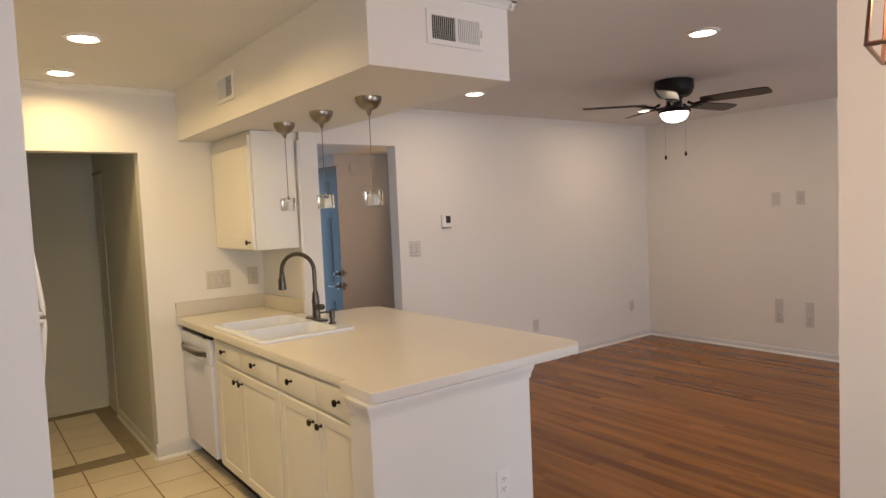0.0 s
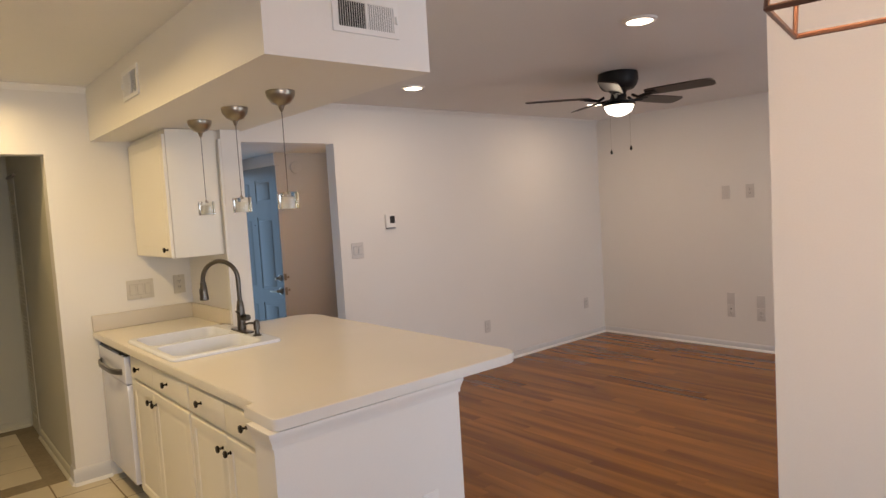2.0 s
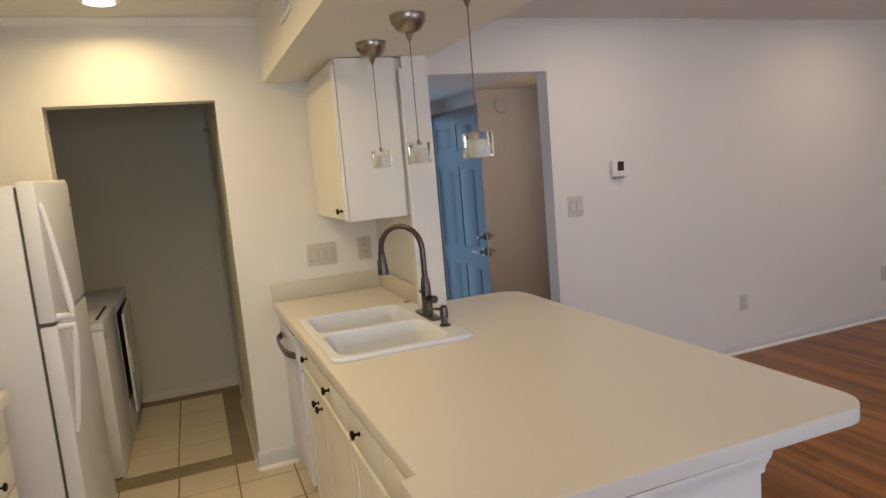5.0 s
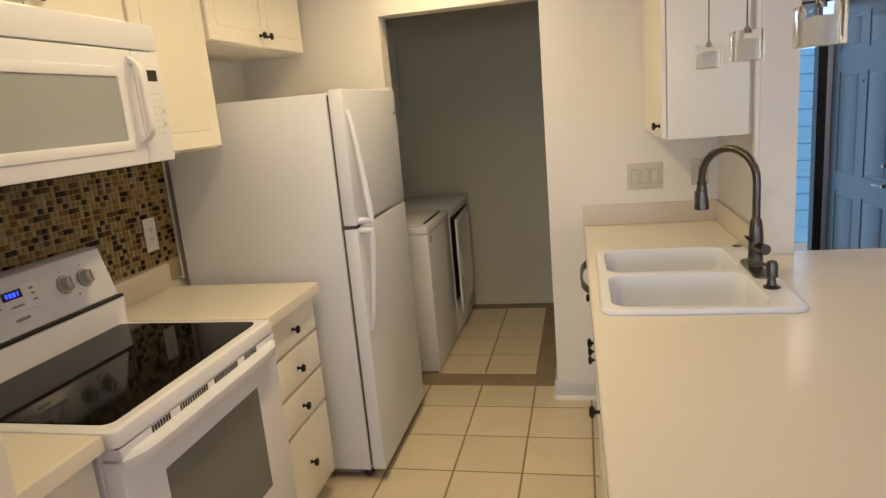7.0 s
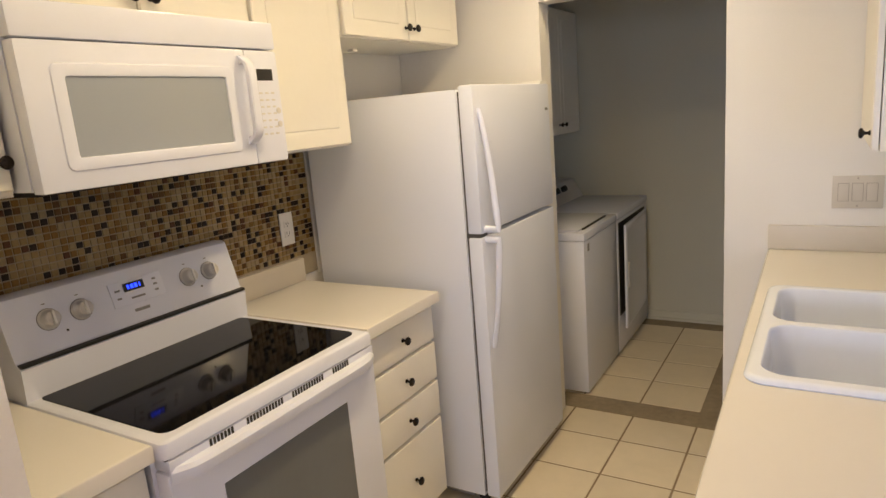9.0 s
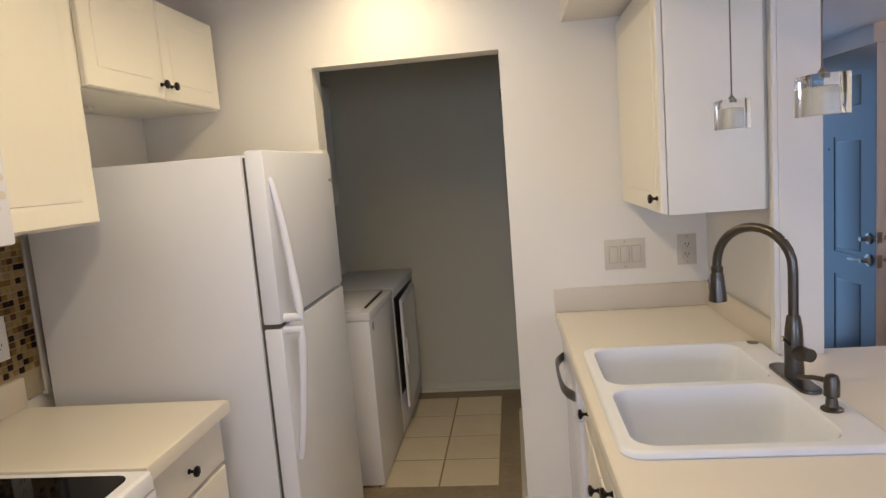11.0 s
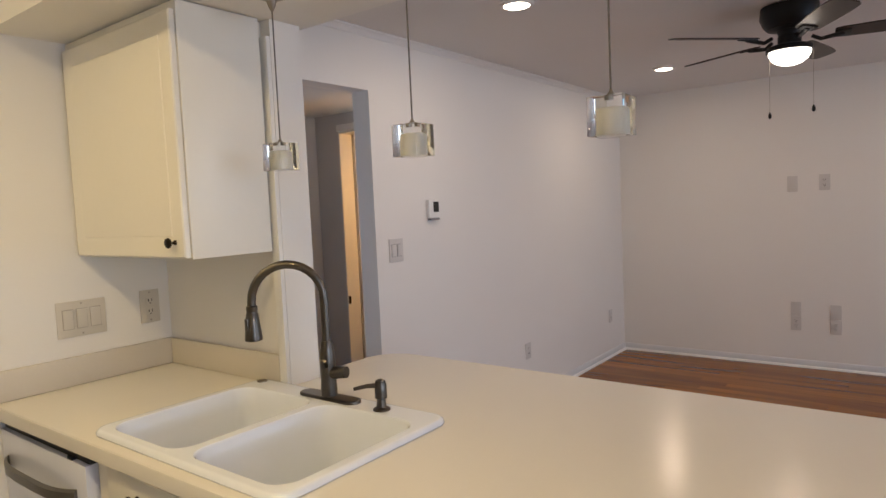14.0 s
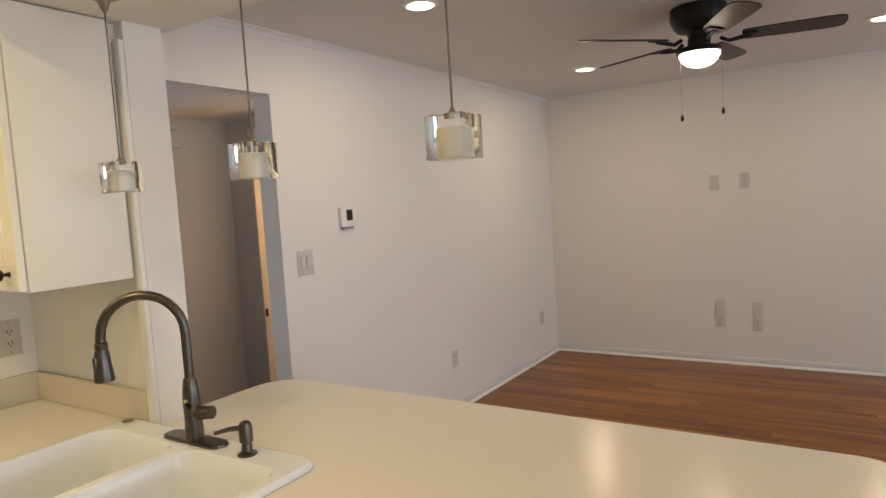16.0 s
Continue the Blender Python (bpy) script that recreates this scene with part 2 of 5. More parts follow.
BULBGLASS = thin_glass("bulb_glass", (1.0, 0.86, 0.66), 0.07)
CUBEGLASS = glass("cube_glass", (0.98, 0.99, 0.97), 0.015, 1.46)
FROST = material("frosted_core", (0.88, 0.875, 0.83), 0.5, grain=0.02, bump=0.02)
CORD = material("pendant_cord", (0.13, 0.12, 0.11), 0.45, metal=0.5, grain=0.05)
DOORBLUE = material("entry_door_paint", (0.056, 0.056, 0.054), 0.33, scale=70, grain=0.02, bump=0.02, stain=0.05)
HALLPAINT = material("hall_wall_paint", (0.57, 0.56, 0.56), 0.75, scale=160, grain=0.015, bump=0.05, stain=0.03)
# siding blue deepened, putting the cool daylight into its colour
SIDING = material("siding_daylit_paint", (0.20, 0.54, 0.90), 0.6, scale=40, grain=0.04, bump=0.03, stain=0.08)
GROUND = material("ground_concrete", (0.32, 0.31, 0.29), 0.9, scale=8, grain=0.15, bump=0.1, stain=0.2, stain_scale=0.4)
BLUE_LED = glowing("blue_display", (0.02, 0.06, 1.0), 4)
COPPER = material("lantern_metal", (0.16, 0.085, 0.06), 0.35, metal=0.9, grain=0.1)
PANE = glass("window_glass")


# ---- building helpers ----
def box(bm, x0, y0, z0, x1, y1, z1, bev=0.0):
    verts = bmesh.ops.create_cube(bm, size=1.0)["verts"]
    bmesh.ops.scale(bm, verts=verts, vec=(abs(x1 - x0), abs(y1 - y0), abs(z1 - z0)))
    bmesh.ops.translate(bm, verts=verts, vec=((x0 + x1) / 2, (y0 + y1) / 2, (z0 + z1) / 2))
    if bev:
        edges = list({e for v in verts for e in v.link_edges})
        bmesh.ops.bevel(bm, geom=edges, offset=bev, segments=2, affect="EDGES", profile=0.6)
    return bm


def boxed(*args):
    return box(bmesh.new(), *args)


def boxes(*rows):
    bm = bmesh.new()
    for r in rows:
        box(bm, *r)
    return bm


def ring_loft(bm, loops, close=True, cap_first=False, cap_last=False):
    made = [[bm.verts.new(p) for p in loop] for loop in loops]
    for a, b in zip(made, made[1:]):
        n = len(a)
        for i in range(n if close else n - 1):
            bm.faces.new((a[i], a[(i + 1) % n], b[(i + 1) % n], b[i]))
    if cap_first:
        bm.faces.new(list(reversed(made[0])))
    if cap_last:
        bm.faces.new(made[-1])
    return made


def lathe(bm, profile, center, seg=24, axis="z"):
    """Profile: rows of (radius, height along the axis)."""
    loops = []
    for r, h in profile:
        loop = []
        for i in range(seg):
            a = 2 * math.pi * i / seg
            u, v = r * math.cos(a), r * math.sin(a)
            p = (u, v, h) if axis == "z" else ((h, u, v) if axis == "x" else (v, h, u))
            loop.append((p[0] + center[0], p[1] + center[1], p[2] + center[2]))
        loops.append(loop)
    ring_loft(bm, loops, cap_first=True, cap_last=True)
    return bm


def sweep(bm, points, radius, seg=12):
    """A round tube along points; radius: one number or one for each point."""
    pts = [Vector(p) for p in points]
    rs = radius if isinstance(radius, (list, tuple)) else [radius] * len(pts)
    side, loops = None, []
    for i, p in enumerate(pts):
        d = (pts[min(i + 1, len(pts) - 1)] - pts[max(i - 1, 0)]).normalized()
        if side is None:
            side = d.orthogonal().normalized()
        side = (side - d * side.dot(d)).normalized()
        up = d.cross(side)
        loops.append([p + (side * math.cos(2 * math.pi * k / seg) + up * math.sin(2 * math.pi * k / seg)) * rs[i] for k in range(seg)])
    ring_loft(bm, loops, cap_first=True, cap_last=True)
    return bm


def rounded(x0, y0, x1, y1, r, seg=6):
    pts = []
    for cx, cy, a0 in ((x1 - r, y1 - r, 0), (x0 + r, y1 - r, 90), (x0 + r, y0 + r, 180), (x1 - r, y0 + r, 270)):
        for i in range(seg + 1):
            a = radians(a0 + 90 * i / seg)
            pts.append((cx + r * math.cos(a), cy + r * math.sin(a)))
    return pts


def inset(poly, d):
    """The polygon moved inwards by d (counter-clockwise outline)."""
    n, out = len(poly), []
    for i in range(n):
        a, b, c = Vector(poly[i - 1]), Vector(poly[i]), Vector(poly[(i + 1) % n])
        e, f = (b - a).normalized(), (c - b).normalized()
        n1, n2 = Vector((-e.y, e.x)), Vector((-f.y, f.x))
        m = n1 + n2
        m = m / max(m.dot(n1), 0.3)
        out.append(tuple(b + m * d))
    return out


def slab(bm, poly, z0, z1, r=0.0, holes=()):
    """A plate with a rounded top edge and through holes."""
    rows = [(0, z0), (0, z1 - r), (0.3 * r, z1 - 0.3 * r), (r, z1), (1.3 * r, z1), (1.7 * r, z1)] if r else [(0, z0), (0, z1)]
    loops = [[(x, y, z) for x, y in (inset(poly, d) if d else poly)] for d, z in rows]
    made = ring_loft(bm, loops)
    for k, z in ((0, z0), (-1, z1)):
        edges = [bm.edges.get((made[k][i], made[k][(i + 1) % len(poly)])) for i in range(len(poly))]
        for hole in holes:
            hv = [bm.verts.new((x, y, z)) for x, y in hole]
            edges += [bm.edges.new((hv[i], hv[(i + 1) % len(hv)])) for i in range(len(hv))]
        bmesh.ops.triangle_fill(bm, edges=edges, use_beauty=True)
    return bm


def panel(bm, m, w, h, rows):
    """Nested rectangles in the plane of m (x across, y up, z out), at rows of (inset, height): a routed door or drawer front."""
    loops = []
    for d, z in rows:
        loops.append([m @ Vector(p) for p in ((d, d, z), (w - d, d, z), (w - d, h - d, z), (d, h - d, z))])
    ring_loft(bm, loops, cap_first=True, cap_last=True)
    return bm


ROUTED = [(0, -0.018), (0, -0.004), (0.004, 0), (0.048, 0), (0.053, -0.005), (0.062, -0.005), (0.074, -0.001), (0.080, 0)]
ROUTED_SOFT = [(0, -0.018), (0, -0.004), (0.004, 0), (0.046, 0), (0.054, -0.0022), (0.062, -0.0030), (0.064, -0.0005), (0.070, 0)]
PLAIN = [(0, -0.018), (0, -0.005), (0.002, -0.0015), (0.006, 0)]


def facing(direction, x, y, z):
    """Plane for a front: its lower corner, with 'across' to the right of one who looks at it."""
    if direction == "-x":
        r = Matrix(((0, 0, -1), (-1, 0, 0), (0, 1, 0)))
    elif direction == "+x":
        r = Matrix(((0, 0, 1), (1, 0, 0), (0, 1, 0)))
    elif direction == "-y":
        r = Matrix(((1, 0, 0), (0, 0, -1), (0, 1, 0)))
    else:
        r = Matrix(((-1, 0, 0), (0, 0, 1), (0, 1, 0)))
    return Matrix.Translation((x, y, z)) @ r.to_4x4()


def mesh_object(name, bm, mat, smooth=True):
    bmesh.ops.recalc_face_normals(bm, faces=bm.faces)
    me = bpy.data.meshes.new(name)
    bm.to_mesh(me)
    bm.free()
    me.materials.append(mat)
    if smooth:
        me.shade_smooth()
        me.set_sharp_from_angle(angle=radians(35))
    return new(name, me)


def thing(name, place, label, category, group="", kind=""):
    o = new(name)
    o.empty_display_size = 0.1
    o.location = place
    return tagged(o, label, category, group, kind)


def base_of(o):
    while o.parent:
        o = o.parent
    return o.location


def part(name, bm, mat, parent, label=""):
    o = mesh_object(name, bm, mat)
    o.data.transform(Matrix.Translation(-Vector(base_of(parent))))
    o.parent = parent
    return tagged(o, label)


def structure(name, bm, mat, label, category, smooth=True):
    return tagged(mesh_object(name, bm, mat, smooth), label, category, kind="structure")


# ---- the large structure ----
Y1, YL = 6.2, 7.88          # kitchen and living wall, laundry back wall
T = 0.12
SOUTH = -0.6
EAST = 7.94
structure("ground", boxed(-40, -40, -0.30, 50, 50, -0.12), GROUND, "grey concrete ground outside the house", "ground")
structure("subfloor", boxed(-0.7, SOUTH - T, -0.12, 8.12, 8.4, -0.012), UNDERFLOOR, "dark subfloor under tiles and planks", "subfloor")

# north wall with the laundry opening and the hall opening
structure("wall_north", boxes(
    (0.78, Y1, 0, 1.674, Y1 + T, CEIL), (1.674, Y1, 2.03, 2.458, Y1 + T, CEIL), (2.458, Y1, 0, 3.40, Y1 + T, CEIL),
    (3.40, Y1, 2.125, 4.45, Y1 + T, CEIL), (4.45, Y1, 0, 8.12, Y1 + T, CEIL)), WALL,
    "white painted wall with laundry and hall openings", "wall")
structure("wall_east", boxed(EAST, SOUTH, 0, 8.12, Y1, CEIL), WALL, "plain white painted living room wall", "wall")
structure("wall_kitchen_west", boxed(0.78, 3.815, 0, 0.90, Y1, CEIL), WALL, "white painted wall behind the kitchen units", "wall")
structure("wall_kitchen_end", boxed(-0.6, 3.68, 0, 1.64, 3.815, CEIL), WALL, "white painted wall end beside the kitchen", "wall")
structure("wall_dining_west", boxed(-0.72, SOUTH, 0, -0.6, 3.815, CEIL), WALL, "plain white dining room wall", "wall")
structure("wall_partition", boxed(3.612, SOUTH, 0, 3.742, 2.52, CEIL), WALL, "white partition wall between dining and living room", "wall")
structure("wall_south", boxes(
    (-0.72, SOUTH - T, 0, 0.5, SOUTH, CEIL), (0.5, SOUTH - T, 0, 2.5, SOUTH, 0.85), (0.5, SOUTH - T, 2.05, 2.5, SOUTH, CEIL),
    (2.5, SOUTH - T, 0, 4.7, SOUTH, CEIL), (4.7, SOUTH - T, 2.1, 7.3, SOUTH, CEIL), (7.3, SOUTH - T, 0, 8.12, SOUTH, CEIL)),
    WALL, "white wall with window and glass door openings", "wall")
structure("ceiling_kitchen", boxed(-0.72, 3.72, CEIL, 2.72, Y1 + T, CEIL + 0.1), CEILING, "white kitchen ceiling", "ceiling")
structure("ceiling_living", boxes((2.72, 3.72, CEIL, 8.12, Y1 + T, CEIL + 0.1), (-0.72, SOUTH - T, CEIL, 8.12, 3.72, CEIL + 0.1)), CEILING,
          "smooth white living and dining ceiling", "ceiling")
structure("soffit", boxed(2.713, 3.72, 2.110, 3.41, Y1 - 0.001, CEIL - 0.001), WALL, "boxed white soffit over the peninsula", "soffit")
structure("wall_stub", boxed(3.252, 5.487, 0, 3.375, Y1 - 0.001, 2.109), WALL, "short white wall end at the peninsula", "wall")

structure("trim_stub_board", boxed(3.2365, 5.488, 0.931, 3.2515, 5.5235, 2.055, 0.002), TRIM, "narrow white filler board at the wall end", "trim")

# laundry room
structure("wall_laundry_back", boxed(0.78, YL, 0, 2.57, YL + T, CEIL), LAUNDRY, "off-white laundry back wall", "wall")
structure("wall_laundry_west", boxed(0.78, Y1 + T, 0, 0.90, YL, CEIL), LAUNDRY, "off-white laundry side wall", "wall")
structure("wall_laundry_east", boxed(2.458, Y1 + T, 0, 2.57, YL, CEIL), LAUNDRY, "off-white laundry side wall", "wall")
structure("ceiling_laundry", boxed(0.78, Y1 + T, CEIL, 2.57, YL + T, CEIL + 0.1), CEILING, "laundry room ceiling", "ceiling")

# hall and lit room beyond
HC = 2.17
structure("wall_hall_west", boxed(3.18, Y1 + T, 0, 3.30, 8.1, HC), HALLPAINT, "grey-beige hall side wall", "wall")
structure("wall_hall_front", boxes((3.18, 8.1, 0, 3.42, 8.22, HC), (3.42, 8.1, 2.06, 4.34, 8.22, HC), (4.34, 8.1, 0, 4.62, 8.22, HC)), HALLPAINT,
          "grey-beige hall wall with the front door opening", "wall")
structure("wall_hall_north", boxes((4.50, 7.37, 0, 5.119, 7.49, HC), (4.50, 7.49, 0, 4.62, 8.1, HC)), HALLPAINT, "plain grey-beige wall facing the hall opening", "wall")
structure("wall_hall_east", boxes((5.12, 7.14, 0, 5.24, 8.22, HC), (5.12, 6.37, 2.045, 5.24, 7.14, HC), (5.12, Y1 + T, 0, 5.24, 6.37, HC)), HALLPAINT,
          "grey-beige hall wall with a doorway", "wall")
structure("ceiling_hall", boxed(3.18, Y1 + T, HC, 8.0, 8.22, HC + 0.1), CEILING, "low hall ceiling", "ceiling")
structure("wall_bedroom", boxes((5.24, 8.1, 0, 8.0, 8.22, HC), (7.88, Y1 + T, 0, 8.0, 8.1, HC)), WALL, "white walls of the warm-lit room", "wall")
structure("hall_floor", boxed(3.18, Y1, -0.012, 8.0, 8.3, 0.0), UNDERFLOOR, "dark hall floor", "floor")


def run(rows, prof):
    """A profile (out from the wall, up) drawn along each stretch of wall."""
    bm = bmesh.new()
    for x0, y0, x1, y1, nx, ny in rows:
        ring_loft(bm, [[(px + nx * d, py + ny * d, z) for d, z in prof] for px, py in ((x0, y0), (x1, y1))], cap_first=True, cap_last=True)
    return bm


def baseboard(name, rows, label, k=1.0, mat=BASE):
    o = structure(name, run(rows, [(0, 0), (0.013, 0), (0.013, 0.042 * k), (0.009, 0.052 * k), (0.006, 0.060 * k), (0, 0.064 * k)]), mat, label, "baseboard")
    part("quarter_round", run(rows, [(0.0135, 0), (0.028, 0), (0.026, 0.010), (0.020, 0.017), (0.0135, 0.019)]), TRIM if mat is BASE else mat, o, "painted quarter round")


for n, rows in {
    "baseboard_north": [(4.45, Y1, EAST, Y1, 0, -1)],
    "baseboard_east": [(EAST, Y1 - 0.015, EAST, SOUTH, -1, 0)],
    "baseboard_partition": [(3.612, SOUTH, 3.612, 2.52, -1, 0), (3.612, 2.52, 3.742, 2.52, 0, 1), (3.742, SOUTH, 3.742, 2.52, 1, 0)],
    "baseboard_hall": [(4.50, 7.37, 5.10, 7.37, 0, -1)],
}.items():
    baseboard(n, rows, "white moulded baseboard with quarter round")
# baseboard takes the darkened wall colour, so its dimness is painted in
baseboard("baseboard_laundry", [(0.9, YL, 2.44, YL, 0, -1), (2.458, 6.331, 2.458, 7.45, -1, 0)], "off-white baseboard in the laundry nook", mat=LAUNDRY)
baseboard("baseboard_kitchen", [(2.444, Y1, 2.655, Y1, 0, -1), (2.458, Y1 - 0.0005, 2.458, 6.33, -1, 0)], "taller white baseboard at the laundry opening", 1.6)


def crown(rows, s=0.035):
    bm = bmesh.new()
    prof = [(0, 0), (0, -s), (0.25 * s, -s), (0.4 * s, -0.6 * s), (0.75 * s, -0.35 * s), (s, -0.25 * s), (s, 0)]
    for x0, y0, x1, y1, nx, ny in rows:
        ring_loft(bm, [[(px + nx * d, py + ny * d, CEIL + z - 0.001) for d, z in prof] for px, py in ((x0, y0), (x1, y1))], cap_first=True, cap_last=True)
    return bm


structure("trim_crown_kitchen", crown([(0.9, Y1, 2.713, Y1, 0, -1)]), TRIM, "small white crown moulding", "trim")
structure("trim_crown_living", crown([(3.41, Y1, EAST, Y1, 0, -1)]), TRIM, "small white crown moulding", "trim")
structure("trim_crown_soffit", crown([(2.713, 3.72, 3.44, 3.72, 0, -1), (3.41, 3.69, 3.41, Y1 - 0.04, 1, 0)], 0.03), TRIM, "small white crown moulding", "trim")

# windows behind the walk
w1 = tagged(mesh_object("window_1", boxes((0.5, SOUTH - 0.09, 0.85, 2.5, SOUTH - 0.03, 0.91), (0.5, SOUTH - 0.09, 1.99, 2.5, SOUTH - 0.03, 2.05),
            (0.5, SOUTH - 0.09, 0.91, 0.56, SOUTH - 0.03, 1.99), (2.44, SOUTH - 0.09, 0.91, 2.5, SOUTH - 0.03, 1.99),
            (1.47, SOUTH - 0.09, 0.91, 1.53, SOUTH - 0.03, 1.99)), TRIM), "white framed dining window", "window", kind="structure")
w2 = tagged(mesh_object("door_2", boxes((4.7, SOUTH - 0.09, 0, 7.3, SOUTH - 0.03, 0.06), (4.7, SOUTH - 0.09, 2.04, 7.3, SOUTH - 0.03, 2.1),
            (4.7, SOUTH - 0.09, 0.06, 4.77, SOUTH - 0.03, 2.04), (7.23, SOUTH - 0.09, 0.06, 7.3, SOUTH - 0.03, 2.04),
            (5.96, SOUTH - 0.09, 0.06, 6.04, SOUTH - 0.03, 2.04)), TRIM), "white framed sliding glass door", "door", kind="structure")
for w, rows in ((w1, [(0.56, 0.91, 1.47, 1.99), (1.53, 0.91, 2.44, 1.99)]), (w2, [(4.77, 0.06, 5.96, 2.04), (6.04, 0.06, 7.23, 2.04)])):
    for x0, z0, x1, z1 in rows:
        p = part("pane", boxed(x0, SOUTH - 0.064, z0, x1, SOUTH - 0.058, z1), PANE, w)
        p.visible_shadow = False


# ---- recessed lights, vents, plates ----
def downlight(x, y, group, CEIL=CEIL):
    o = thing("downlight", (x, y, CEIL), "round recessed ceiling light, switched on, white trim", "ceiling light", group)
    bm = bmesh.new()
    lathe(bm, [(0.085, 0), (0.085, -0.005), (0.078, -0.010), (0.066, -0.012), (0.060, -0.006), (0.060, 0)], (x, y, CEIL), 32)
    part("trim_ring", bm, TRIM, o)
    part("lens", lathe(bmesh.new(), [(0.061, -0.004), (0.061, -0.012), (0.05, -0.015), (0.02, -0.016)], (x, y, CEIL), 32), DOWNLIGHT, o, "glowing lens")
    return o


for x, y in KITCHEN_LIGHTS:
    downlight(x, y, "kitchen downlights")
for x, y in LIVING_LIGHTS:
    downlight(x, y, "living room downlights")
downlight(4.05, 7.6, "hall downlights", HC)


def vent(axis, a0, a1, z0, z1, at, label):
    """A wall register; axis '-y': on a face that looks to -y, '-x': to -x."""
    def b(u0, d0, v0, u1, d1, v1, bev=0.0):
        if axis == "-y":
            return (u0, at - d1, v0, u1, at - d0, v1, bev)
        return (at - d1, u0, v0, at - d0, u1, v1, bev)
    mid = ((a0 + a1) / 2, at, z0) if axis == "-y" else (at, (a0 + a1) / 2, z0)
    o = thing("air_vent", mid, label, "vent")
    part("frame", boxes(b(a0, 0.001, z0, a1, 0.009, z0 + 0.02), b(a0, 0.001, z1 - 0.02, a1, 0.009, z1), b(a0, 0.001, z0 + 0.02, a0 + 0.022, 0.009, z1 - 0.02),
                        b(a1 - 0.022, 0.001, z0 + 0.02, a1, 0.009, z1 - 0.02)), TRIM, o)
    # flat dark sheet painted as the shade inside the duct
    part("backing", boxed(*b(a0 + 0.02, 0.0005, z0 + 0.018, a1 - 0.02, 0.0022, z1 - 0.018)), DARK, o, "dark sheet standing for the shaded duct")
    n = int((a1 - a0 - 0.044) / 0.0095)
    w = (a1 - a0 - 0.044) / n
    for i in range(n):
        u = a0 + 0.022 + w * (i + 0.5)
        # thinner slats bare more dark sheet, standing for the half in shade
        half = 0.0007 if i < n / 2 else 0.0026
        part("slat", boxed(*b(u - half, 0.0023, z0 + 0.02, u + half, 0.0038 if i < n / 2 else 0.007, z1 - 0.02)), TRIM, o)
    part("divider", boxed(*b((a0 + a1) / 2 - 0.004, 0.0022, z0 + 0.02, (a0 + a1) / 2 + 0.004, 0.0095, z1 - 0.02)), TRIM, o)
    lever = a1 - 0.012
    part("lever", boxed(*b(lever - 0.003, 0.009, (z0 + z1) / 2 - 0.014, lever + 0.003, 0.018, (z0 + z1) / 2 + 0.014, 0.001)), TRIM, o)
    return o


vent("-y", 2.976, 3.262, 2.218, 2.350, 3.72, "white louvred air vent on the soffit end")
vent("-x", 5.085, 5.35, 2.215, 2.362, 2.713, "small white louvred air vent on the soffit side")


def plate(axis, u, z, w, h, at, kind, label, group="", mat=PLATE):
    """A wall plate centred at u, z. kind: rockers (count), 'outlet', 'blank'."""
    def b(u0, d0, v0, u1, d1, v1, bev=0.0):
        if axis == "-y":
            return (u0, at - d1, v0, u1, at - d0, v1, bev)
        if axis == "-x":
            return (at - d1, u0, v0, at - d0, u1, v1, bev)
        return (at + d0, u0, v0, at + d1, u1, v1, bev)
    o = thing("switch_plate" if isinstance(kind, int) else ("wall_outlet" if kind == "outlet" else "blank_plate"),
              (u, at, z - h / 2) if axis == "-y" else (at, u, z - h / 2), label, "switch" if isinstance(kind, int) else "outlet", group)
    part("cover", boxed(*b(u - w / 2, 0.0005, z - h / 2, u + w / 2, 0.006, z + h / 2, 0.002)), mat, o)
    if isinstance(kind, int):
        step = 0.046
        for i in range(kind):
            c = u + (i - (kind - 1) / 2) * step
            part("gap", boxed(*b(c - 0.0185, 0.005, z - 0.035, c + 0.0185, 0.0066, z + 0.035)), PLATE_GAP if mat is PLATE else GREY, o)
            part("rocker", boxed(*b(c - 0.0165, 0.006, z - 0.033, c + 0.0165, 0.010, z + 0.033, 0.001)), mat, o)
    elif kind == "outlet":
        for s in (-0.020, 0.020):
            r = part("receptacle", boxed(*b(u - 0.0165, 0.005, z + s - 0.014, u + 0.0165, 0.0085, z + s + 0.014, 0.001)), mat, o)
            for d in (-0.0065, 0.0065):
                part("slot", boxed(*b(u + d - 0.0014, 0.008, z + s - 0.002, u + d + 0.0014, 0.0089, z + s + 0.008)), DARK, r)
            part("slot", boxed(*b(u - 0.0025, 0.008, z + s - 0.010, u + 0.0025, 0.0089, z + s - 0.006)), DARK, r)
    for s in (-1, 1):
        part("screw", boxed(*b(u - 0.003, 0.0055, z + s * (h / 2 - 0.010) - 0.003, u + 0.003, 0.0068, z + s * (h / 2 - 0.010) + 0.003)), PLATE_GAP if mat is PLATE else mat, o)
    return o


plate("-y", 2.922, 1.160, 0.165, 0.125, Y1, 3, "almond triple rocker switch plate on the kitchen wall")
plate("-y", 3.17, 1.164, 0.075, 0.125, Y1, "outlet", "almond duplex outlet above the backsplash")
plate("-y", 4.606, 1.256, 0.115, 0.13, Y1, 2, "pale double rocker switch plate on the living wall", mat=PLATE_GREY)
plate("-y", 6.035, 0.382, 0.075, 0.12, Y1, "outlet", "pale duplex outlet low on the living wall", mat=PLATE_GREY)
plate("-y", 7.60, 0.385, 0.075, 0.12, Y1, "outlet", "pale duplex outlet low near the corner", mat=PLATE_GREY)
plate("-x", 4.700, 0.492, 0.078, 0.12, EAST, "blank", "grey cable plate on the living wall", "low plates", PLATE_GREY)
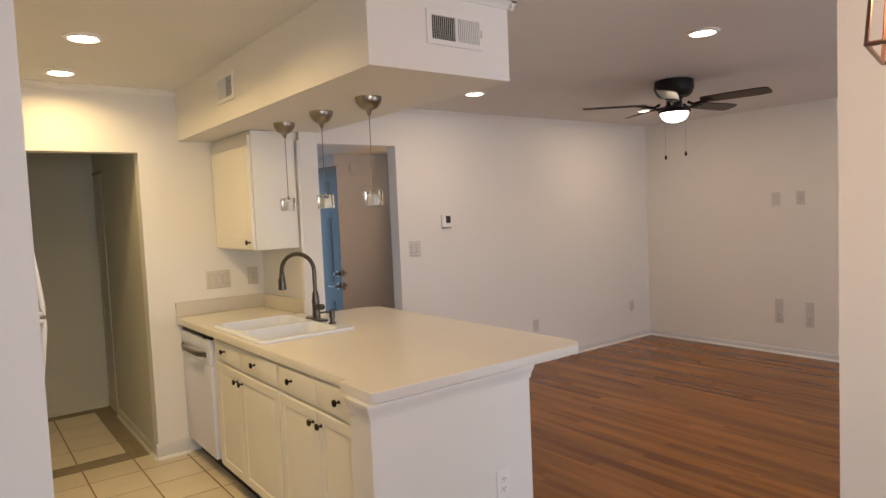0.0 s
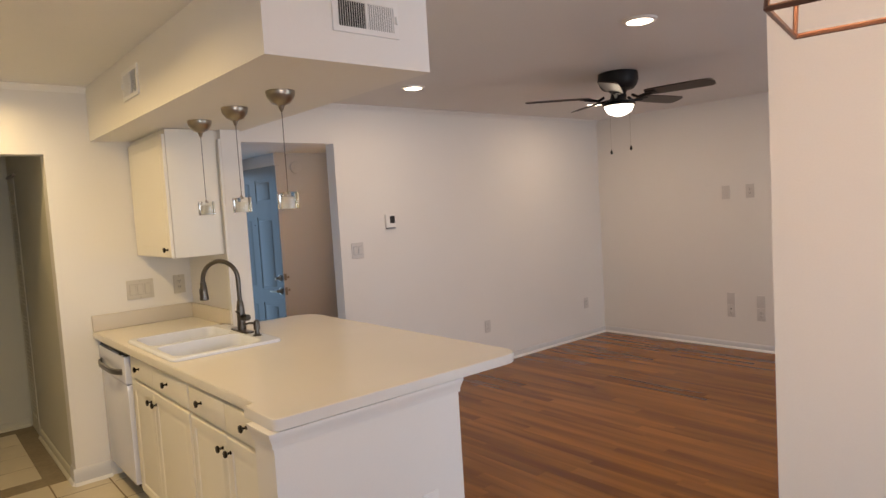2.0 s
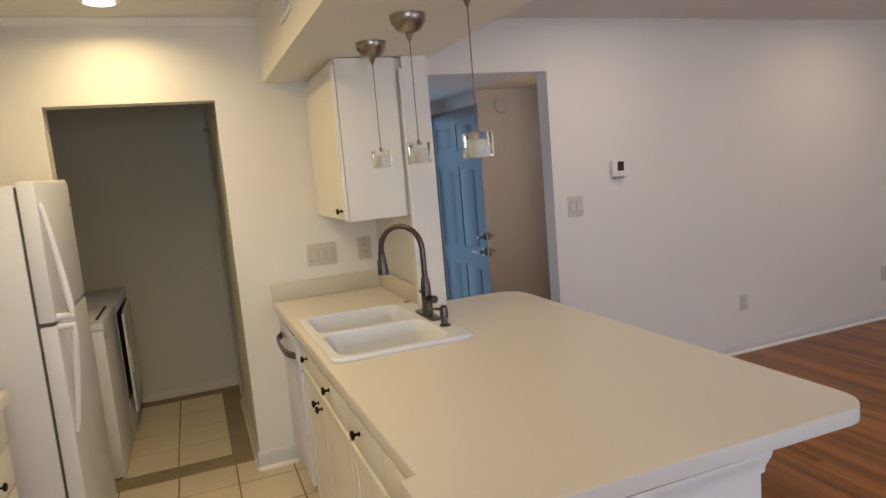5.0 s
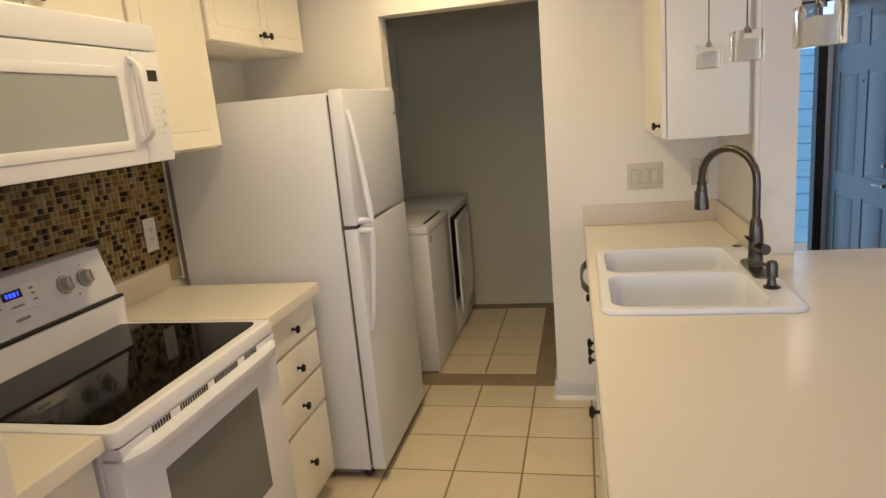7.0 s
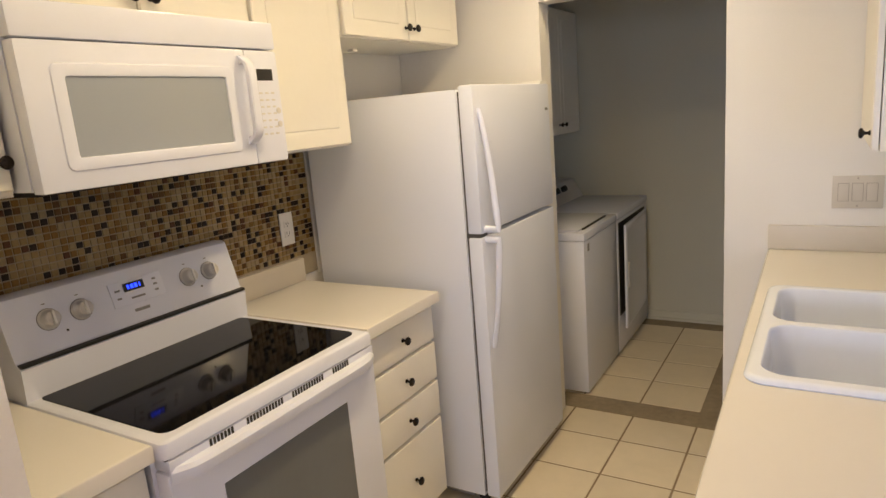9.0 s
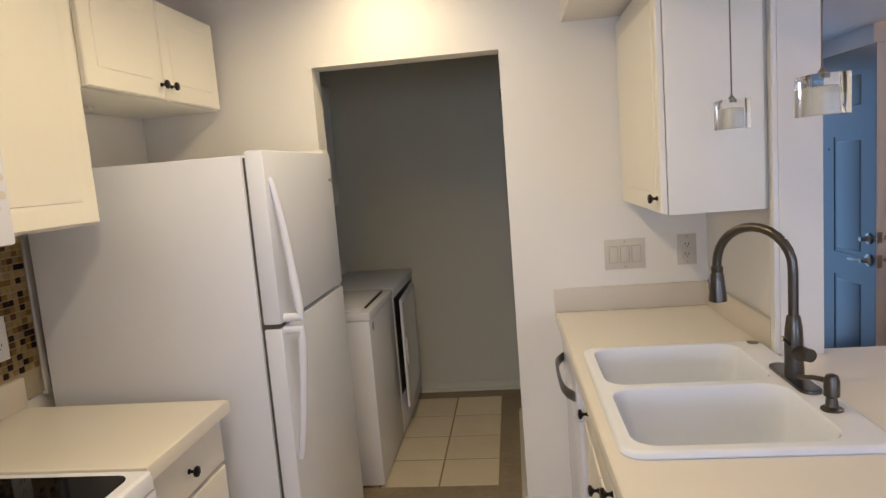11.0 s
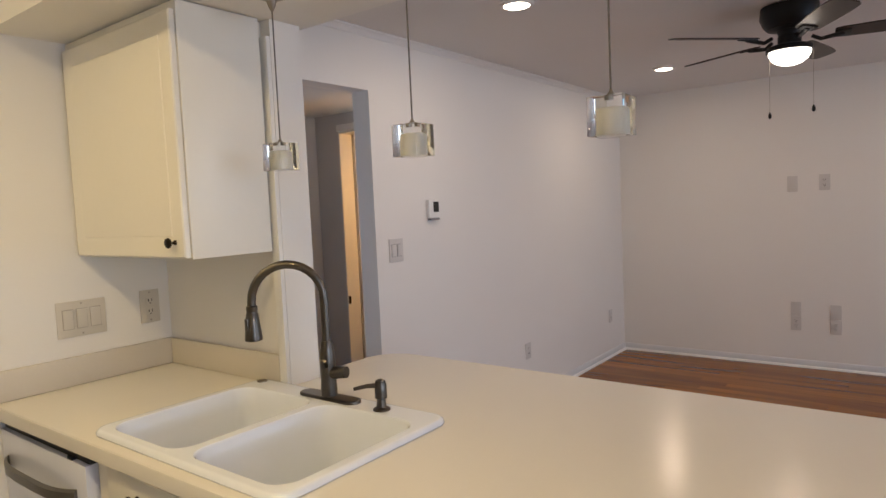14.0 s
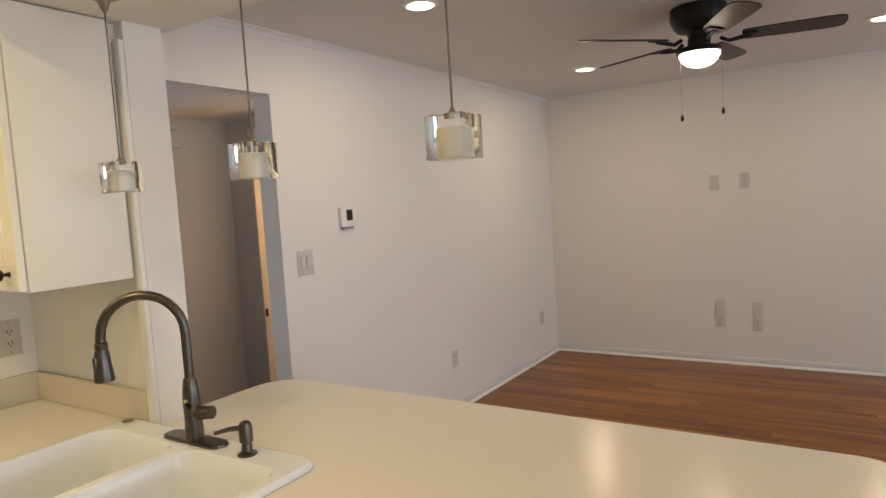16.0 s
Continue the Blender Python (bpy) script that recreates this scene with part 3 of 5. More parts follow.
plate("-x", 4.700, 0.372, 0.078, 0.12, EAST, "outlet", "grey outlet under a cable plate", "low plates", PLATE_GREY)
plate("-x", 4.412, 0.478, 0.078, 0.12, EAST, "blank", "grey blank plate on the living wall", "low plates", PLATE_GREY)
plate("-x", 4.412, 0.355, 0.078, 0.12, EAST, "outlet", "grey outlet under a blank plate", "low plates", PLATE_GREY)
plate("-x", 4.720, 1.54, 0.078, 0.13, EAST, "blank", "grey cable plate at screen height", "high plates", PLATE_GREY)
plate("-x", 4.488, 1.543, 0.078, 0.13, EAST, "outlet", "grey outlet at screen height", "high plates", PLATE_GREY)

o = thing("thermostat", (4.945, Y1, 1.42), "small white thermostat with a grey display", "thermostat")
part("body", boxed(4.895, Y1 - 0.026, 1.422, 4.995, Y1 - 0.001, 1.533, 0.006), TRIM, o)
part("display", boxed(4.935, Y1 - 0.028, 1.458, 4.985, Y1 - 0.0262, 1.520), DARK, o, "dark grey display")
part("lower_cover", boxed(4.905, Y1 - 0.03, 1.41, 4.988, Y1 - 0.001, 1.4235, 0.002), GREY, o)


# ---- cabinet hardware ----
def knob(o, x, y, z, direction):
    s = -1 if direction == "-x" else 1
    prof = [(0.0075, 0), (0.0075, 0.003), (0.0045, 0.006), (0.0045, 0.013), (0.008, 0.016), (0.0145, 0.020), (0.0155, 0.024), (0.013, 0.028), (0.006, 0.030)]
    return part("knob", lathe(bmesh.new(), [(r, s * h) for r, h in prof], (x, y, z), 16, "x"), KNOB, o, "dark bronze mushroom knob")


def front(o, name, direction, x, y0, y1, z0, z1, rows, knob_at=None):
    w, h = y1 - y0, z1 - z0
    m = facing(direction, x, y1 if direction == "-x" else y0, z0)
    d = part(name, panel(bmesh.new(), m, w, h, rows), CABINET, o)
    if knob_at:
        knob(d, x, knob_at[0], knob_at[1], direction)
    return d


# ---- peninsula ----
CT = 0.930                  # counter top
CB = CT - 0.040
structure("wall_peninsula", boxes((2.618, 3.68, 0, 3.422, 3.83, CB - 0.001), (3.30, 3.83, 0, 3.422, 5.486, CB - 0.001)), WALL,
          "white half wall round the peninsula", "wall")


def base_moulding():
    """Crown-like trim under the counter's end and side."""
    bm = bmesh.new()
    prof = [(0, -0.058), (0.008, -0.058), (0.010, -0.042), (0.015, -0.030), (0.022, -0.016), (0.025, -0.006), (0.025, 0), (0, 0)]
    corners = [(2.618, 3.83, -1, -0.0), (2.618, 3.68, -1, -1), (3.422, 3.68, 0.4, -1), (3.422, 5.47, 0.4, 0)]
    ring_loft(bm, [[(x + sx * d, y + sy * d, CB - 0.002 + z) for d, z in prof] for x, y, sx, sy in corners], cap_first=True, cap_last=True)
    return bm


structure("trim_peninsula", base_moulding(), TRIM, "white moulding under the peninsula counter", "trim")
baseboard("baseboard_peninsula", [(3.422, 3.68, 3.422, 5.487, 1, 0)], "white baseboard along the half wall")
plate("-y", 3.247, 0.407, 0.075, 0.125, 3.68, "outlet", "white duplex outlet on the peninsula end", mat=TRIM)


def arc(cx, cy, r, a0, a1, n=7):
    return [(cx + r * math.cos(radians(a0 + (a1 - a0) * i / (n - 1))), cy + r * math.sin(radians(a0 + (a1 - a0) * i / (n - 1)))) for i in range(n)]


outline = ([(2.624, Y1 - 0.001), (2.654, 3.905), (2.616, 3.895)] + arc(2.641, 3.685, 0.025, 180, 270, 4) + arc(3.685, 3.745, 0.095, 270, 360)
           + arc(3.645, 5.40, 0.135, 0, 90) + [(3.377, 5.535), (3.377, 5.484), (3.250, 5.484), (3.250, Y1 - 0.001)])
SX0, SX1, SY0, SY1 = 2.668, 3.234, 4.820, 5.612
o = thing("peninsula_countertop", (3.1, 4.8, CB), "beige laminate countertop with rounded corners", "countertop")
part("top", slab(bmesh.new(), outline, CB, CT, 0.006, [rounded(SX0 + 0.02, SY0 + 0.02, SX1 - 0.02, SY1 - 0.02, 0.04)]), LAMINATE, o)
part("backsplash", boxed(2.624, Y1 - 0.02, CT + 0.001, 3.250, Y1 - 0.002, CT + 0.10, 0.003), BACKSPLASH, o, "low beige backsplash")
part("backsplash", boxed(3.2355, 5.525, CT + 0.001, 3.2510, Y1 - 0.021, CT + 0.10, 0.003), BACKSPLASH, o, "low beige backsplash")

# base cabinets, doors facing the kitchen aisle
def peninsula_cabinet(y0, y1, knobs, split, label, fill=0.0):
    o = thing("base_cabinet", (2.95, (y0 + y1) / 2, 0), label, "cabinet", "peninsula cabinets")
    part("body", boxes((2.674, y0 + 0.001, 0.10, 2.692, y1 - 0.001, CB - 0.004), (2.692, y0 + 0.001, 0.10, 3.248, y0 + 0.018, CB - 0.004),
                       (2.692, y1 - 0.018, 0.10, 3.248, y1 - 0.001, 0.70 if fill else CB - 0.004), (3.22, y0 + 0.018, 0.10, 3.248, y1 - 0.018, CB - 0.004),
                       (2.692, y0 + 0.018, 0.10, 3.22, y1 - 0.018, 0.118)), CABINET, o)
    # near-black colour carries the recess shade under the cabinet
    part("toe_kick", boxed(2.73, y0 + 0.001, 0.001, 3.248, y1 - 0.001, 0.10), DARK, o, "recessed toe kick, shade put into its dark colour")
    q = y1 - fill
    front(o, "drawer_front", "-x", 2.655, split + 0.0015, q - 0.01, 0.757, CB - 0.018, PLAIN, (knobs[0], 0.822))
    front(o, "drawer_front", "-x", 2.655, y0 + 0.01, split - 0.0015, 0.757, CB - 0.018, PLAIN, (knobs[1], 0.822))
    front(o, "cabinet_door", "-x", 2.655, split + 0.002, q - 0.01, 0.115, 0.740, ROUTED, (split + 0.038, 0.683))
    front(o, "cabinet_door", "-x", 2.655, y0 + 0.01, split - 0.002, 0.115, 0.740, ROUTED, (split - 0.038, 0.683))
    return o


peninsula_cabinet(4.60, 5.585, (5.346, 4.885), 5.122, "white base cabinet, two drawers over two doors, under the sink", 0.075)
peninsula_cabinet(3.835, 4.60, (4.438, 3.982), 4.192, "white base cabinet, two drawers over two doors, beside the half wall")

# dishwasher
o = thing("dishwasher", (2.95, 5.89, 0), "white dishwasher with a curved grey handle", "dishwasher")
part("body", boxed(2.70, 5.595, 0.10, 3.248, Y1 - 0.004, CB - 0.012), APPLIANCE_SMOOTH, o)
part("door", boxed(2.650, 5.60, 0.115, 2.699, Y1 - 0.01, 0.690, 0.006), APPLIANCE_SMOOTH, o)
part("control_panel", boxed(2.646, 5.60, 0.693, 2.699, Y1 - 0.01, 0.850, 0.005), APPLIANCE_SMOOTH, o)
# solid dark strip paints the shade between door and counter
part("counter_gap_shade", boxed(2.660, 5.600, 0.8505, 2.70, Y1 - 0.008, CB - 0.002), DARK, o, "dark strip standing for shade under the counter")
bm = bmesh.new()
strap = []
for i in range(17):
    f = i / 16
    y = 6.14 - 0.48 * f
    x = 2.649 - 0.036 * (1 - (2 * f - 1) ** 4)
    strap.append([(x, y, 0.738), (x - 0.010, y, 0.741), (x - 0.012, y, 0.768), (x - 0.002, y, 0.774)])
ring_loft(bm, strap, cap_first=True, cap_last=True)
part("handle", bm, STRAP, o, "grey bowed strap handle")
# recess shade under the dishwasher, again put into the colour
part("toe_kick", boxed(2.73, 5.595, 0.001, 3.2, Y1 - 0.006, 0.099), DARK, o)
part("latch", boxed(2.648, 5.68, 0.8485, 2.67, 5.71, 0.858), DARK, o)

# sink
def basin(bm, x0, y0, x1, y1, top, depth):
    rows = [(0, 0.0), (0.0015, -0.0015), (0.004, -0.006), (0.009, -0.06), (0.016, -depth + 0.04), (0.026, -depth + 0.012), (0.045, -depth + 0.003), (0.09, -depth)]
    loops = []
    for d, z in rows:
        r = max(0.06 - d * 0.2, 0.03)
        loops.append([(x, y, top + z) for x, y in rounded(x0 + d, y0 + d, x1 - d, y1 - d, r)])
    made = ring_loft(bm, loops, cap_last=True)
    return made[0]


def sink_mesh():
    bm = bmesh.new()
    top = CT + 0.016
    outer = rounded(SX0, SY0, SX1, SY1, 0.05)
    loops = [[(x, y, z) for x, y in (inset(outer, d) if d else outer)] for d, z in
             ((0.002, CT + 0.0005), (0, CT + 0.004), (0.002, CT + 0.010), (0.007, top - 0.001), (0.012, top), (0.016, top), (0.018, top))]
    rim = ring_loft(bm, loops)[-1]
    mid = 5.222
    a = basin(bm, SX0 + 0.032, SY0 + 0.034, SX1 - 0.090, mid - 0.014, top, 0.20)
    b = basin(bm, SX0 + 0.032, mid + 0.014, SX1 - 0.090, SY1 - 0.034, top, 0.20)
    edges = []
    for loop in (rim, a, b):
        edges += [bm.edges.get((loop[i], loop[(i + 1) % len(loop)])) for i in range(len(loop))]
    bmesh.ops.triangle_fill(bm, edges=edges, use_beauty=True)
    return bm


o = thing("kitchen_sink", (2.94, 5.20, CT - 0.17), "white double-bowl porcelain drop-in sink", "sink")
part("double_bowl", sink_mesh(), PORCELAIN, o)
for yy in (5.03, 5.41):
    d = part("drain", lathe(bmesh.new(), [(0.042, 0.0), (0.042, 0.004), (0.034, 0.006), (0.030, 0.002), (0.01, 0.002)], (2.91, yy, CT + 0.016 - 0.1995), 20), NICKEL, o, "metal drain strainer")
part("hole_cover", lathe(bmesh.new(), [(0.017, 0), (0.017, 0.003), (0.012, 0.005)], (3.20, 5.572, CT + 0.0165), 16), NICKEL, o, "small metal hole cover")

# faucet
fx, fy, fz = 3.182, 5.229, CT + 0.0165
o = thing("faucet", (fx, fy, fz), "brushed dark nickel gooseneck pull-down faucet on the sink", "faucet")
bm = bmesh.new()
slab(bm, rounded(fx - 0.027, fy - 0.118, fx + 0.027, fy + 0.118, 0.0265, 8), fz, fz + 0.009, 0.004)
part("deck_plate", bm, FAUCET, o)
part("body", lathe(bmesh.new(), [(0.0245, 0.009), (0.0245, 0.03), (0.023, 0.05), (0.023, 0.10), (0.0215, 0.135), (0.017, 0.168), (0.0150, 0.172)], (fx, fy, fz), 20), FAUCET, o)
dx, dy = -0.143, 0.149
L = math.hypot(dx, dy)
ux, uy = dx / L, dy / L
R = L / 2
pts = [(fx, fy, fz + 0.16), (fx, fy, fz + 0.22), (fx, fy, fz + 0.29)]
for i in range(1, 15):
    a = math.pi * i / 14
    d = R - R * math.cos(a)
    pts.append((fx + ux * d, fy + uy * d, fz + 0.296 + R * 1.02 * math.sin(a)))
pts.append((fx + dx, fy + dy, fz + 0.27))
part("spout", sweep(bmesh.new(), pts, 0.0125, 16), FAUCET, o)
part("spray_head", lathe(bmesh.new(), [(0.0125, 0.288), (0.0165, 0.285), (0.0165, 0.273), (0.0155, 0.271), (0.0155, 0.268), (0.018, 0.262), (0.0205, 0.235), (0.0250, 0.196), (0.0250, 0.187), (0.019, 0.184)], (fx + dx, fy + dy, fz), 20), FAUCET, o, "pull-down spray head")
part("spray_button", boxed(fx + dx - 0.024, fy + dy - 0.006, fz + 0.218, fx + dx - 0.017, fy + dy + 0.006, fz + 0.252, 0.002), FAUCET, o)
h = part("valve", sweep(bmesh.new(), [(fx, fy, fz + 0.075), (fx + 0.008, fy - 0.03, fz + 0.078), (fx + 0.016, fy - 0.06, fz + 0.08)], [0.018, 0.019, 0.017], 16), FAUCET, o)
part("lever", sweep(bmesh.new(), [(fx - 0.012, fy - 0.008, fz + 0.095), (fx - 0.026, fy - 0.020, fz + 0.110), (fx - 0.040, fy - 0.032, fz + 0.122)], [0.006, 0.006, 0.005], 10), FAUCET, h)
sx, sy = 3.176, 5.016
o = thing("soap_dispenser", (sx, sy, fz), "brushed dark nickel soap dispenser on the sink deck", "soap dispenser")
part("base", lathe(bmesh.new(), [(0.024, 0), (0.024, 0.004), (0.014, 0.010), (0.012, 0.030), (0.017, 0.034), (0.017, 0.070), (0.013, 0.082), (0.005, 0.086)], (sx, sy, fz), 20), FAUCET, o)
part("nozzle", sweep(bmesh.new(), [(sx, sy, fz + 0.068), (sx - 0.027, sy + 0.027, fz + 0.069), (sx - 0.054, sy + 0.050, fz + 0.064)], [0.0075, 0.006, 0.005], 10), FAUCET, o)

# wall cabinet over the sink corner
o = thing("wall_cabinet", (3.08, 5.85, 1.375), "white single-door wall cabinet beside the sink", "cabinet", "wall cabinets")
part("body", boxed(2.942, 5.502, 1.375, 3.220, Y1 - 0.003, 2.106, 0.001), CABINET, o)
front(o, "cabinet_door", "-x", 2.921, 5.507, Y1 - 0.02, 1.380, 2.078, ROUTED_SOFT, (5.552, 1.425))
part("scribe_strip", boxed(3.2205, 5.53, 1.375, 3.2515, 5.548, 2.106), CABINET, o)


# ---- pendants over the peninsula ----
def pendant(x, y):
    z = 1.612
    o = thing("pendant_light", (x, y, z), "small glass cube pendant on a thin cord, nickel canopy", "pendant light", "peninsula pendants")
    part("canopy", lathe(bmesh.new(), [(0.062, 2.1095 - z), (0.062, 2.101 - z), (0.058, 2.083 - z), (0.040, 2.059 - z), (0.014, 2.048 - z), (0.009, 2.033 - z), (0.004, 2.023 - z)], (x, y, z), 28), NICKEL, o, "brushed nickel dome canopy")
    part("cord", lathe(bmesh.new(), [(0.0019, 0.07), (0.0019, 2.033 - z)], (x, y, z), 8), CORD, o)
    part("socket", lathe(bmesh.new(), [(0.008, 0.060), (0.008, 0.072), (0.004, 0.077), (0.002, 0.082)], (x, y, z), 16), NICKEL, o)
    s = 0.0335
    part("cube", box(bmesh.new(), x - s, y - s, z - 0.003, x + s, y + s, z + 0.068, 0.0015), CUBEGLASS, o, "clear glass cube shade")
    part("core", lathe(bmesh.new(), [(0.0225, -0.0005), (0.024, 0.001), (0.0235, 0.043), (0.021, 0.0465), (0.012, 0.048)], (x, y, z), 20), FROST, o, "frosted white core")
    return o


pendant(3.028, 5.192)
pendant(3.034, 4.742)
pendant(3.046, 4.284)

# ---- left run: counter, stove, drawers ----
KX = 0.905
def left_counter(y0, y1, label):
    o = thing("countertop", (1.25, (y0 + y1) / 2, CB), label, "countertop", "kitchen wall counters")
    poly = [(KX, y0), (1.583, y0), (1.583, y1), (KX, y1)]
    part("top", slab(bmesh.new(), poly, CB, CT, 0.006), LAMINATE, o)
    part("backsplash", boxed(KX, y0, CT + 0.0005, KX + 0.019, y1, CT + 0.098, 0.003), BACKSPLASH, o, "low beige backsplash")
    return o


left_counter(4.854, 5.298, "beige laminate countertop between stove and refrigerator")
left_counter(3.817, 4.084, "short beige laminate countertop beside the stove")


def drawer_unit(y0, y1, cuts, knobs, label):
    o = thing("drawer_cabinet", (1.24, (y0 + y1) / 2, 0), label, "cabinet", "kitchen base cabinets")
    part("body", boxed(KX, y0, 0.10, 1.534, y1, CB - 0.003), CABINET, o)
    part("toe_kick", boxed(KX, y0, 0.001, 1.48, y1, 0.099), CABINET, o)
    yc = (y0 + y1) / 2
    for (z0, z1), kz in zip(cuts, knobs):
        front(o, "drawer_front", "+x", 1.554, y0 + 0.008, y1 - 0.008, z0, z1, PLAIN, (yc, kz))
    return o


drawer_unit(4.862, 5.295, [(0.742, 0.872), (0.585, 0.729), (0.434, 0.572), (0.105, 0.421)], (0.808, 0.654, 0.500, 0.262),
            "white cabinet with four drawers and bronze knobs")
o = thing("base_cabinet", (1.24, 3.95, 0), "narrow white base cabinet with one drawer beside the stove", "cabinet", "kitchen base cabinets")
part("body", boxed(KX, 3.82, 0.10, 1.534, 4.082, CB - 0.003), CABINET, o)
part("toe_kick", boxed(KX, 3.82, 0.001, 1.48, 4.082, 0.099), CABINET, o)
front(o, "drawer_front", "+x", 1.554, 3.826, 4.076, 0.745, 0.872, PLAIN, (3.95, 0.805))
front(o, "cabinet_door", "+x", 1.554, 3.826, 4.076, 0.115, 0.732, ROUTED, (4.035, 0.69))

# stove
SY_0, SY_1 = 4.106, 4.868
o = thing("stove", (1.25, (SY_0 + SY_1) / 2, 0), "white electric range with a black glass cooktop", "stove")
part("body", boxed(0.93, SY_0, 0.05, 1.545, SY_1, 0.90), APPLIANCE_SMOOTH, o)
bm = bmesh.new()
slab(bm, rounded(0.955, SY_0 + 0.001, 1.60, SY_1 - 0.001, 0.02, 4), 0.900, 0.940, 0.012)
part("cooktop_frame", bm, APPLIANCE_SMOOTH, o, "white cooktop frame")
bm = bmesh.new()
slab(bm, rounded(1.035, SY_0 + 0.035, 1.562, SY_1 - 0.035, 0.03, 4), 0.939, 0.9425, 0.001)
part("cooktop_glass", bm, BLACKGLASS, o, "black glass cooktop")
bm = bmesh.new()   # backguard with a sloped face
prof = [(0.93, 0.935), (1.045, 0.935), (1.052, 1.030), (1.038, 1.040), (1.030, 1.046), (0.985, 1.205), (0.970, 1.212), (0.93, 1.212)]
ring_loft(bm, [[(x, y, z) for x, z in prof] for y in (SY_0 + 0.004, SY_0 + 0.008, SY_1 - 0.008, SY_1 - 0.004)], cap_first=True, cap_last=True)
guard = part("backguard", bm, APPLIANCE_SMOOTH, o, "sloped white control panel")
# seam shade drawn as a dark strip
part("panel_gap_shade", boxed(1.0, SY_0 + 0.006, 1.0345, 1.0535, SY_1 - 0.006, 1.0435), DARK, o, "dark strip standing for shade in the panel seam")
tilt = math.atan2(1.030 - 0.985, 1.205 - 1.046)
def on_guard(y, z):
    f = (z - 1.046) / (1.205 - 1.046)
    return Matrix.Translation((1.030 - 0.045 * f, y, z)) @ Matrix.Rotation(-tilt, 4, "Y")
def guard_box(y, z, w, h, t, bev=0.0):
    bm = boxed(-0.001, -w / 2, -h / 2, t, w / 2, h / 2, bev)
    bm.transform(on_guard(y, z))
    return bm
# thin disc behind each knob, greyed to stand for its shadow
def lathe_on(y):
    bm = lathe(bmesh.new(), [(0.031, 0.0), (0.031, 0.0015)], (0, 0, 0), 24, "x")
    bm.transform(on_guard(y, 1.130))
    return bm
for yk in (4.224, 4.315, 4.675, 4.76):
    bm = lathe(bmesh.new(), [(0.029, 0.0), (0.029, 0.004), (0.024, 0.006), (0.021, 0.028), (0.018, 0.031)], (0, 0, 0), 24, "x")
    bm.transform(on_guard(yk, 1.130))
    part("knob_shadow_ring", lathe_on(yk), GREY, guard, "grey ring painted as the shadow round a knob")
    # knob colour greyed too, putting its shading into the plastic
    k = part("knob", bm, PLATE_GREY, guard, "round white control knob, greyed for its shading")
    bm = boxed(0.028, -0.0035, -0.019, 0.038, 0.0035, 0.019, 0.0015)
    bm.transform(on_guard(yk, 1.130))
    part("grip", bm, HANDLE_WHITE, k)
    part("mark", guard_box(yk, 1.172, 0.010, 0.003, 0.0006), GREY, guard)
part("control_panel", guard_box(4.495, 1.137, 0.175, 0.075, 0.0025, 0.001), APPLIANCE_SMOOTH, guard, "white touch panel")
part("display", guard_box(4.485, 1.152, 0.068, 0.026, 0.0035), DARK, guard, "dark clock display")
for i, w in enumerate((0.006, 0.009, 0.009, 0.004)):
    part("digit", guard_box(4.466 + 0.013 * i, 1.152, w, 0.013, 0.0042), BLUE_LED, guard, "blue lit digit bar")
for y, z, w in ((4.43, 1.148, 0.016), (4.43, 1.125, 0.014), (4.555, 1.156, 0.013), (4.555, 1.140, 0.013), (4.555, 1.122, 0.013), (4.49, 1.118, 0.045)):
    part("mark", guard_box(y, z, w, 0.006, 0.0034), GREY, guard)
part("badge", guard_box(4.49, 1.080, 0.05, 0.009, 0.0008), GREY, guard, "small grey badge")
for y in (4.262, 4.715):
    part("indicator", guard_box(y, 1.088, 0.006, 0.006, 0.001), DARK, guard)
# oven door
door = part("oven_door", boxed(1.546, SY_0 + 0.006, 0.225, 1.595, SY_1 - 0.006, 0.862, 0.006), APPLIANCE_SMOOTH, o)
part("window", boxed(1.5935, 4.250, 0.42, 1.5965, 4.715, 0.765), OVENGLASS, door, "grey oven window")
bm = bmesh.new()
hp = []
n = 16
for i in range(n + 1):
    f = i / n
    y = SY_0 + 0.01 + (SY_1 - SY_0 - 0.02) * f
    out = 1.597 + 0.030 * (1 - (2 * f - 1) ** 12) + 0.004
    hp.append([(1.590, y, 0.842), (out - 0.006, y, 0.838), (out, y, 0.848), (out, y, 0.866), (out - 0.008, y, 0.876), (1.590, y, 0.878)])
ring_loft(bm, hp, cap_first=True, cap_last=True)
part("handle", bm, APPLIANCE_SMOOTH, door, "white bar handle")
ledge = part("vent_strip", boxed(1.546, SY_0 + 0.01, 0.866, 1.600, SY_1 - 0.01, 0.895, 0.002), APPLIANCE_SMOOTH, o)
# dark strip carries the shade over the oven door
part("gap", boxed(1.54, SY_0 + 0.008, 0.8955, 1.592, SY_1 - 0.008, 0.9005), DARK, o, "dark strip standing for shade above the oven door")
for c, m in ((4.26, 7), (4.40, 12), (4.56, 12), (4.70, 7)):
    for i in range(m):
        y = c + (i - (m - 1) / 2) * 0.0107
        part("vent_slot", boxed(1.5985, y - 0.0032, 0.872, 1.6012, y + 0.0036, 0.8945), DARK, ledge)
part("storage_drawer", boxed(1.546, SY_0 + 0.006, 0.06, 1.590, SY_1 - 0.006, 0.215, 0.006), APPLIANCE_SMOOTH, o)
part("plinth", boxed(0.95, SY_0 + 0.02, 0.011, 1.50, SY_1 - 0.02, 0.05), DARK, o)
o.location += Vector((0.008, -0.018, -0.010))

# microwave
MZ0, MZ1 = 1.488, 1.900
MX = 1.335
o = thing("microwave", (1.1, 4.49, MZ0), "white over-the-range microwave with a grey mesh window", "microwave")
